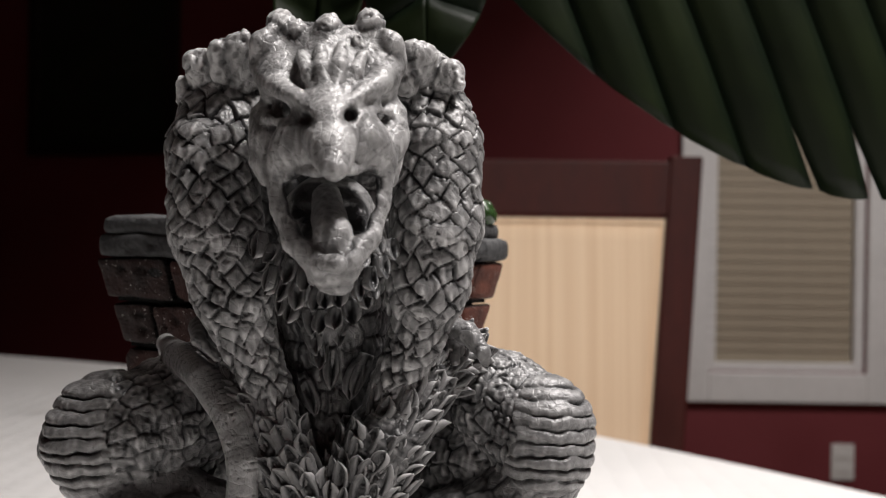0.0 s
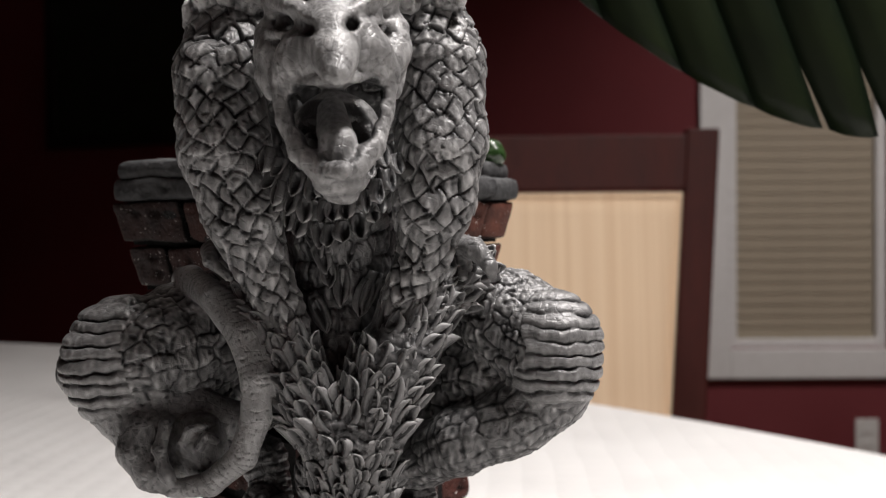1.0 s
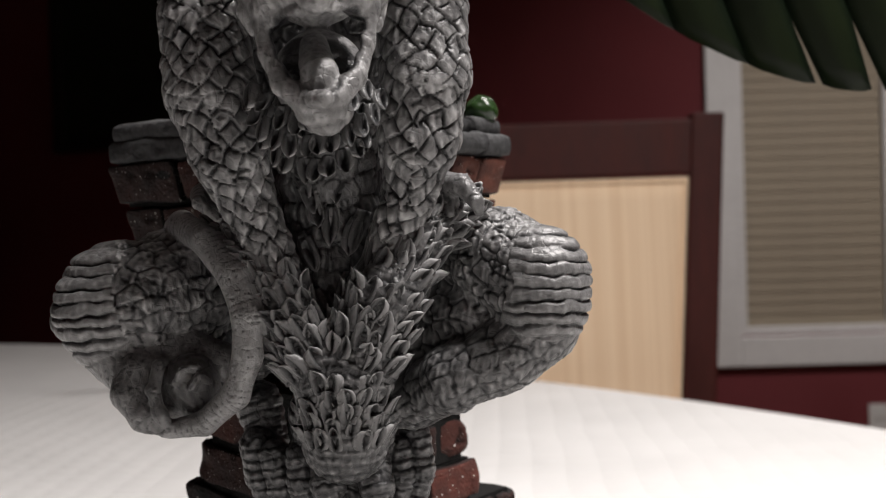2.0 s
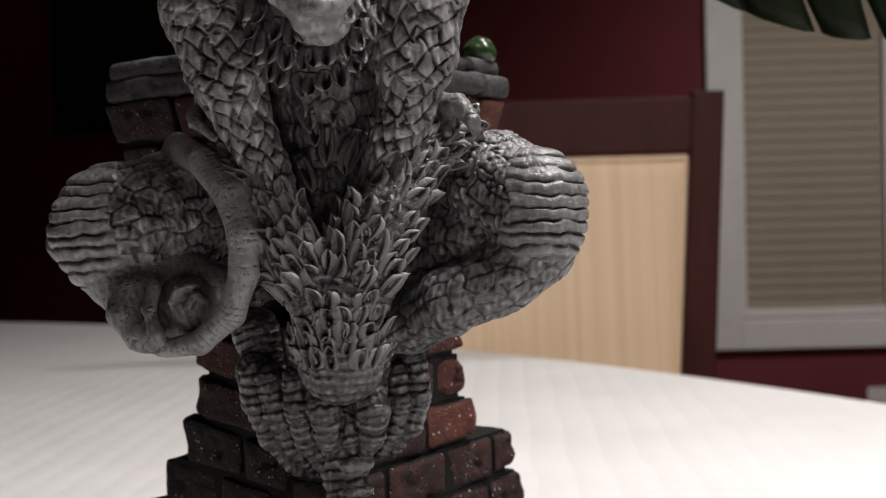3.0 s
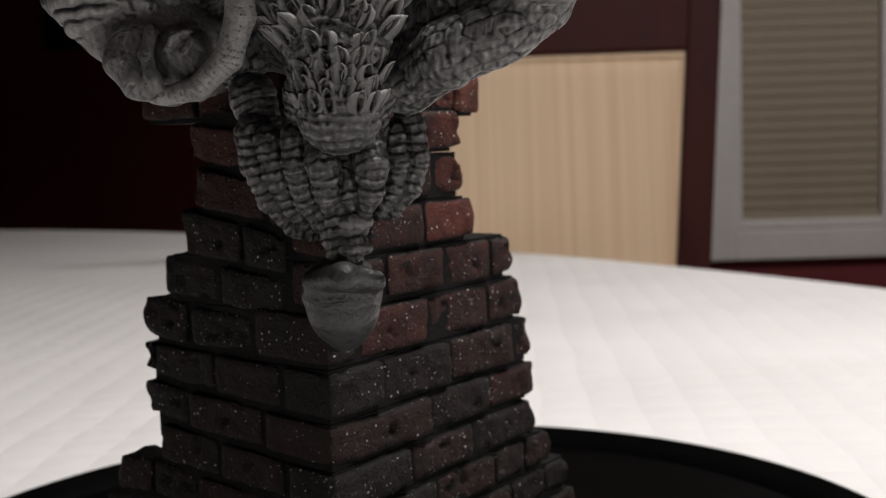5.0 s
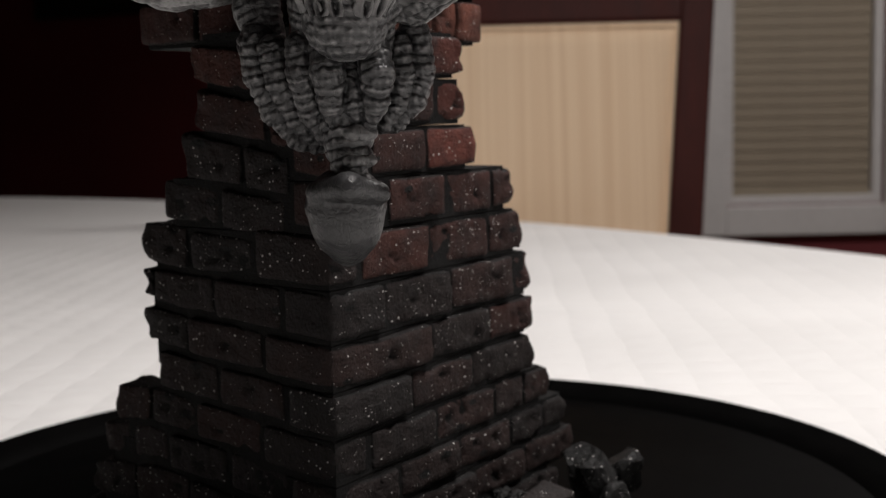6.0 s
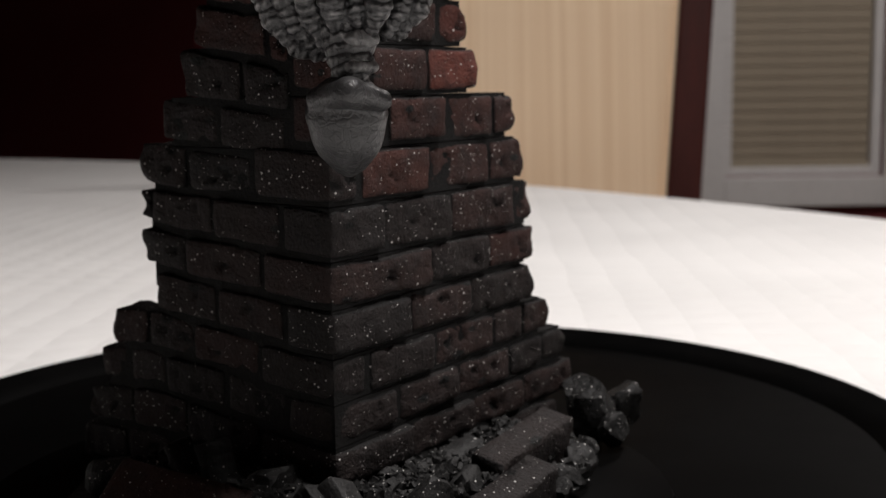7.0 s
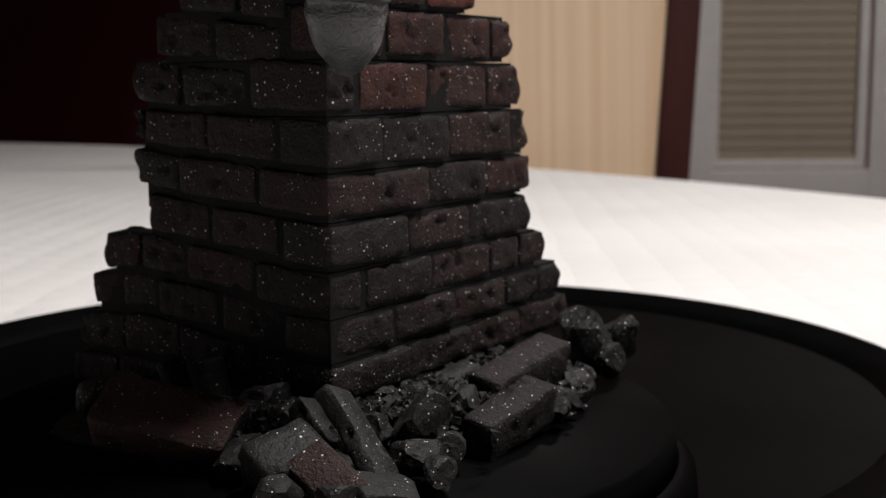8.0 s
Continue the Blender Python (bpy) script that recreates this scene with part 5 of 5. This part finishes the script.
def feather_mesh(at, way, out, length, width, tone=1.0):
    """One cupped plume with a hollow quill line, lying along way and standing off along out."""
    way, out = Vector(way).normalized(), Vector(out)
    out = (out - way * out.dot(way)).normalized()
    side = way.cross(out)
    wave = (side + 0.5 * out) * 0.8
    verts, faces, wash_shade = [], [], []
    rows, cols = 10, 9
    lean = 0.35 * math.sin(91.7 * at[0] + 37.3 * at[2])
    for layer in (0, 1):
        for r in range(rows + 1):
            k = r / rows
            half = width * 0.5 * min(1.0, 0.7 + k) * math.sqrt(max(0.0, 1 - (max(0.0, k - 0.5) / 0.51) ** 2.6))
            for c in range(cols + 1):
                e = 2 * c / cols - 1
                h = 0.25 + width * (0.26 * min(1, 1.8 * (1 - abs(e))) - 0.50 * math.exp(-((e - lean) / 0.32) ** 2) * math.sin(math.pi * min(1, k * 1.02)) + 0.06 * k * k)
                p = Vector(at) + way * length * k * (1 - 0.10 * e * e) + wave * (0.35 * math.sin(2.4 * k + 40 * lean) + 0.22 * math.sin(5 * e + 60 * lean + 3 * k)) + side * half * e + out * (h if layer == 0 else h - 0.3 - width * 0.25 * (1 - k))
                verts.append(tuple(p))
                # near-black underside: the shade below each plume is put into its colour
                wash_shade.append(max(0, min(1, 0.34 + 0.26 * abs(e) ** 1.5 + 0.26 * k ** 4 + 0.10 * k - 0.66 * math.exp(-((e - lean) / 0.30) ** 2) * (1 - k ** 8))) if layer == 0 else 0.05)
    n = (rows + 1) * (cols + 1)
    for r in range(rows):
        for c in range(cols):
            a = r * (cols + 1) + c
            faces.append((a, a + 1, a + cols + 2, a + cols + 1))
            faces.append((n + a, n + a + cols + 1, n + a + cols + 2, n + a + 1))
    ring = [c for c in range(cols + 1)] + [r * (cols + 1) + cols for r in range(1, rows + 1)] + [rows * (cols + 1) + c for c in range(cols - 1, -1, -1)] + [r * (cols + 1) for r in range(rows - 1, 0, -1)]
    for a, b in zip(ring, ring[1:] + ring[:1]):
        faces.append((b, a, n + a, n + b))
    return verts, faces, [tone * w for w in wash_shade]


def plumage():
    """Rows of plumes: along the folded forelegs, over the breast, and hanging as a beard under the jaw."""
    rnd = random.Random(4)
    rows = []
    # from, to, plume direction, number, length, width
    feather_rows = [ch for kind, ch in FORMS if kind == "feather"]
    for ch, sign in zip(feather_rows, (1, -1, 0)):
        for a, b in pairs(ch):
            a3, b3 = Vector(a[:3]), Vector(b[:3])
            way = (b3 - a3).normalized()
            steps = max(2, int((b3 - a3).length / 2.7))
            for s in range(steps):
                k = (s + 0.5) / steps
                r = a[3] + (b[3] - a[3]) * k
                for ang in (-66, -44, -22, 0, 22, 44, 66):
                    g = radians(ang + rnd.uniform(-8, 8) + (11 if s % 2 else 0))
                    side = way.cross(Vector((0, -1, 0))).normalized()
                    front = side.cross(way).normalized()
                    if front.y > 0:
                        front = -front
                    out = front * math.cos(g) + side * math.sin(g)
                    rows.append((a3.lerp(b3, k) + out * (r - (0.5 if sign else 0.1)), way * -1.0 + side * (0.22 * math.sin(g) + rnd.uniform(-0.16, 0.16)) + out * (rnd.uniform(-0.05, 0.10) + (0.0 if sign else 0.06)), out, rnd.uniform(4.8, 6.4) * (1.0 if sign else 0.85), rnd.uniform(3.0, 4.0)))
    jaw = Vector((-1.5, -44.0, 79.0))
    for ring, (drop, spread, deep, count) in enumerate(((0.0, 11.0, 3.0, 9), (-4.0, 11.5, 7.0, 10), (-8.0, 10.0, 11.0, 9), (-1.0, 13.0, 11.0, 8))):
        for i in range(count):
            e = 2 * (i + 0.5) / count - 1 + rnd.uniform(-0.06, 0.06)
            at = jaw + Vector((e * spread, deep + 6 * e * e, drop + 7.0 * e * e))
            # beard paint toned down to 0.85 for the shade under the jaw
            rows.append((at, (0.25 * e, -0.15, -1), (e * 0.7, -1, 0.1), rnd.uniform(3.6, 5.2), rnd.uniform(2.6, 3.6), 0.85))
    for i in range(16):
        at = Vector((rnd.uniform(-8, 7), -15.5, 0)) + Vector((0, 0, rnd.uniform(38, 72)))
        rows.append((at, (-0.06 * at.x, -0.06, -1), (at.x * 0.06, -1, 0.1), rnd.uniform(6.5, 9), rnd.uniform(2.8, 3.8), 0.8))
    return rows


def gargoyle():
    field, lo = statue_field()
    co, no, quads = subdivided(*surface(field, lo))
    up, wash_shade = worked_surface(co, no)
    co = co + no * up[:, None]
    verts, faces, tone = [co], [quads], [wash_shade]
    base = len(co)
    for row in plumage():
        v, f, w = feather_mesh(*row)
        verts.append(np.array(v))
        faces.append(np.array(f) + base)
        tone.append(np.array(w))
        base += len(v)
    verts, faces, tone = np.concatenate(verts) / 1000, np.concatenate(faces), np.concatenate(tone)
    me = bpy.data.meshes.new("gargoyle_statue")
    me.vertices.add(len(verts))
    me.vertices.foreach_set("co", verts.astype(np.float32).ravel())
    me.loops.add(faces.size)
    me.loops.foreach_set("vertex_index", faces.astype(np.int32).ravel())
    me.polygons.add(len(faces))
    me.polygons.foreach_set("loop_start", np.arange(0, faces.size, 4, dtype=np.int32))
    me.polygons.foreach_set("use_smooth", np.ones(len(faces), bool))
    me.update(calc_edges=True)
    at = me.attributes.new("wash_shade", "FLOAT", "POINT")
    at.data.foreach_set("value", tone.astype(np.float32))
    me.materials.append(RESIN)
    ob = tagged(new("gargoyle_statue", me), "grey painted resin gargoyle crouching open-mouthed on the chimney", "statue")
    ob.location = STATUE_AT


gargoyle()


# ---- plant in the chimney ----
def leaf_blade(base, along, down, length, width, strips, slit_from, curl, facing):
    """A feather-veined leaf: strips side by side along the rib, parted near the margin from the strip slit_from on."""
    along, down = Vector(along).normalized(), Vector(down).normalized()
    face = along.cross(down).normalized() * facing
    verts, faces, vein = [], [], []
    rows = 12
    for side in (1, -1):
        for k in range(strips):
            cols = 5
            first = len(verts)
            for r in range(rows + 1):
                w = r / rows
                for q in range(cols + 1):
                    e = q / cols
                    s = (k + e) / strips
                    reach = width * (math.sin(math.pi * min(1, s * 0.93 + 0.05)) ** 0.55)
                    gap = max(0.0, w - 0.74) * 0.9 if k >= slit_from else 0.0
                    ee = 0.5 + (e - 0.5) * (1 - gap)
                    s2 = (k + ee) / strips
                    tip = 1 - (0.012 if k >= slit_from else 0.015) * (2 * e - 1) ** 2
                    d = w * reach * tip
                    p = Vector(base) + along * (length * s2 + d * 0.42) + down * side * d
                    p += face * (curl * (d / width) ** 2 + 0.0012 * math.cos(2 * math.pi * e) * min(1, w * 3) + 0.3 * curl * math.sin(3 * s2 + 1))
                    verts.append(p)
                    vein.append(1.0 if q in (0, cols) else 0.0)
            for r in range(rows):
                for q in range(cols):
                    a = first + r * (cols + 1) + q
                    faces.append((a, a + 1, a + cols + 2, a + cols + 1))
    return verts, faces, vein


def add_leaf(parent, name, *args):
    verts, faces, vein = leaf_blade(*args)
    ob = mesh_object(name, verts, faces, LEAF, parent, smooth=True)
    at = ob.data.attributes.new("vein", "FLOAT", "POINT")
    at.data.foreach_set("value", vein)
    mod = ob.modifiers.new("thickness", "SOLIDIFY")
    mod.thickness = 0.0006
    return ob


def plant():
    p = tagged(new("potted_plant"), "dark green broad-leaved plant growing out of the chimney", "plant")
    p.location = (-0.038, 0.345, 0.985)
    o = Vector(p.location)
    add_leaf(p, "leaf", Vector((0.006, 0.405, 1.101)) - o, (1, 0.02, -0.06), (0.0, -0.10, -1), 0.205, 0.093, 10, 4, 0.012, 1)
    add_leaf(p, "leaf", Vector((-0.0092, 0.374, 1.155)) - o, (0.03, 0.0, -1), (-1, 0.2, -0.1), 0.116, 0.024, 6, 9, 0.005, 1)
    add_leaf(p, "leaf", Vector((-0.0385, 0.362, 1.026)) - o, (0.02, 0.15, 1), (-1, 0.2, 0.1), 0.095, 0.0165, 6, 9, 0.004, 1)
    bm = bmesh.new()
    bmesh.ops.create_icosphere(bm, subdivisions=4, radius=1.0)
    for v in bm.verts:
        q = v.co * (1 + 0.10 * noise.noise(v.co * 1.7))
        v.co = Vector((0.0485 + 0.0052 * q.x, 0.006 + 0.0052 * q.y, 0.0065 + 0.0042 * q.z - 0.0012 * q.x * q.x))
    part("leaf_bud", bm, BUD, p, "glossy round green bud", smooth=True)
    bm = bmesh.new()
    tube(bm, [(0.012, 0.01, 0), (0.030, 0.035, 0.05), (0.034, 0.06, 0.10), (0.06, 0.062, 0.118)], [0.0028, 0.0025, 0.002, 0.0018])
    part("stem", bm, STEM, p)
    bm = bmesh.new()
    tube(bm, [(0.0, 0.004, 0), (-0.002, 0.012, 0.03), (-0.003, 0.017, 0.048)], [0.0028, 0.0025, 0.002])
    part("stem", bm, STEM, p)


plant()
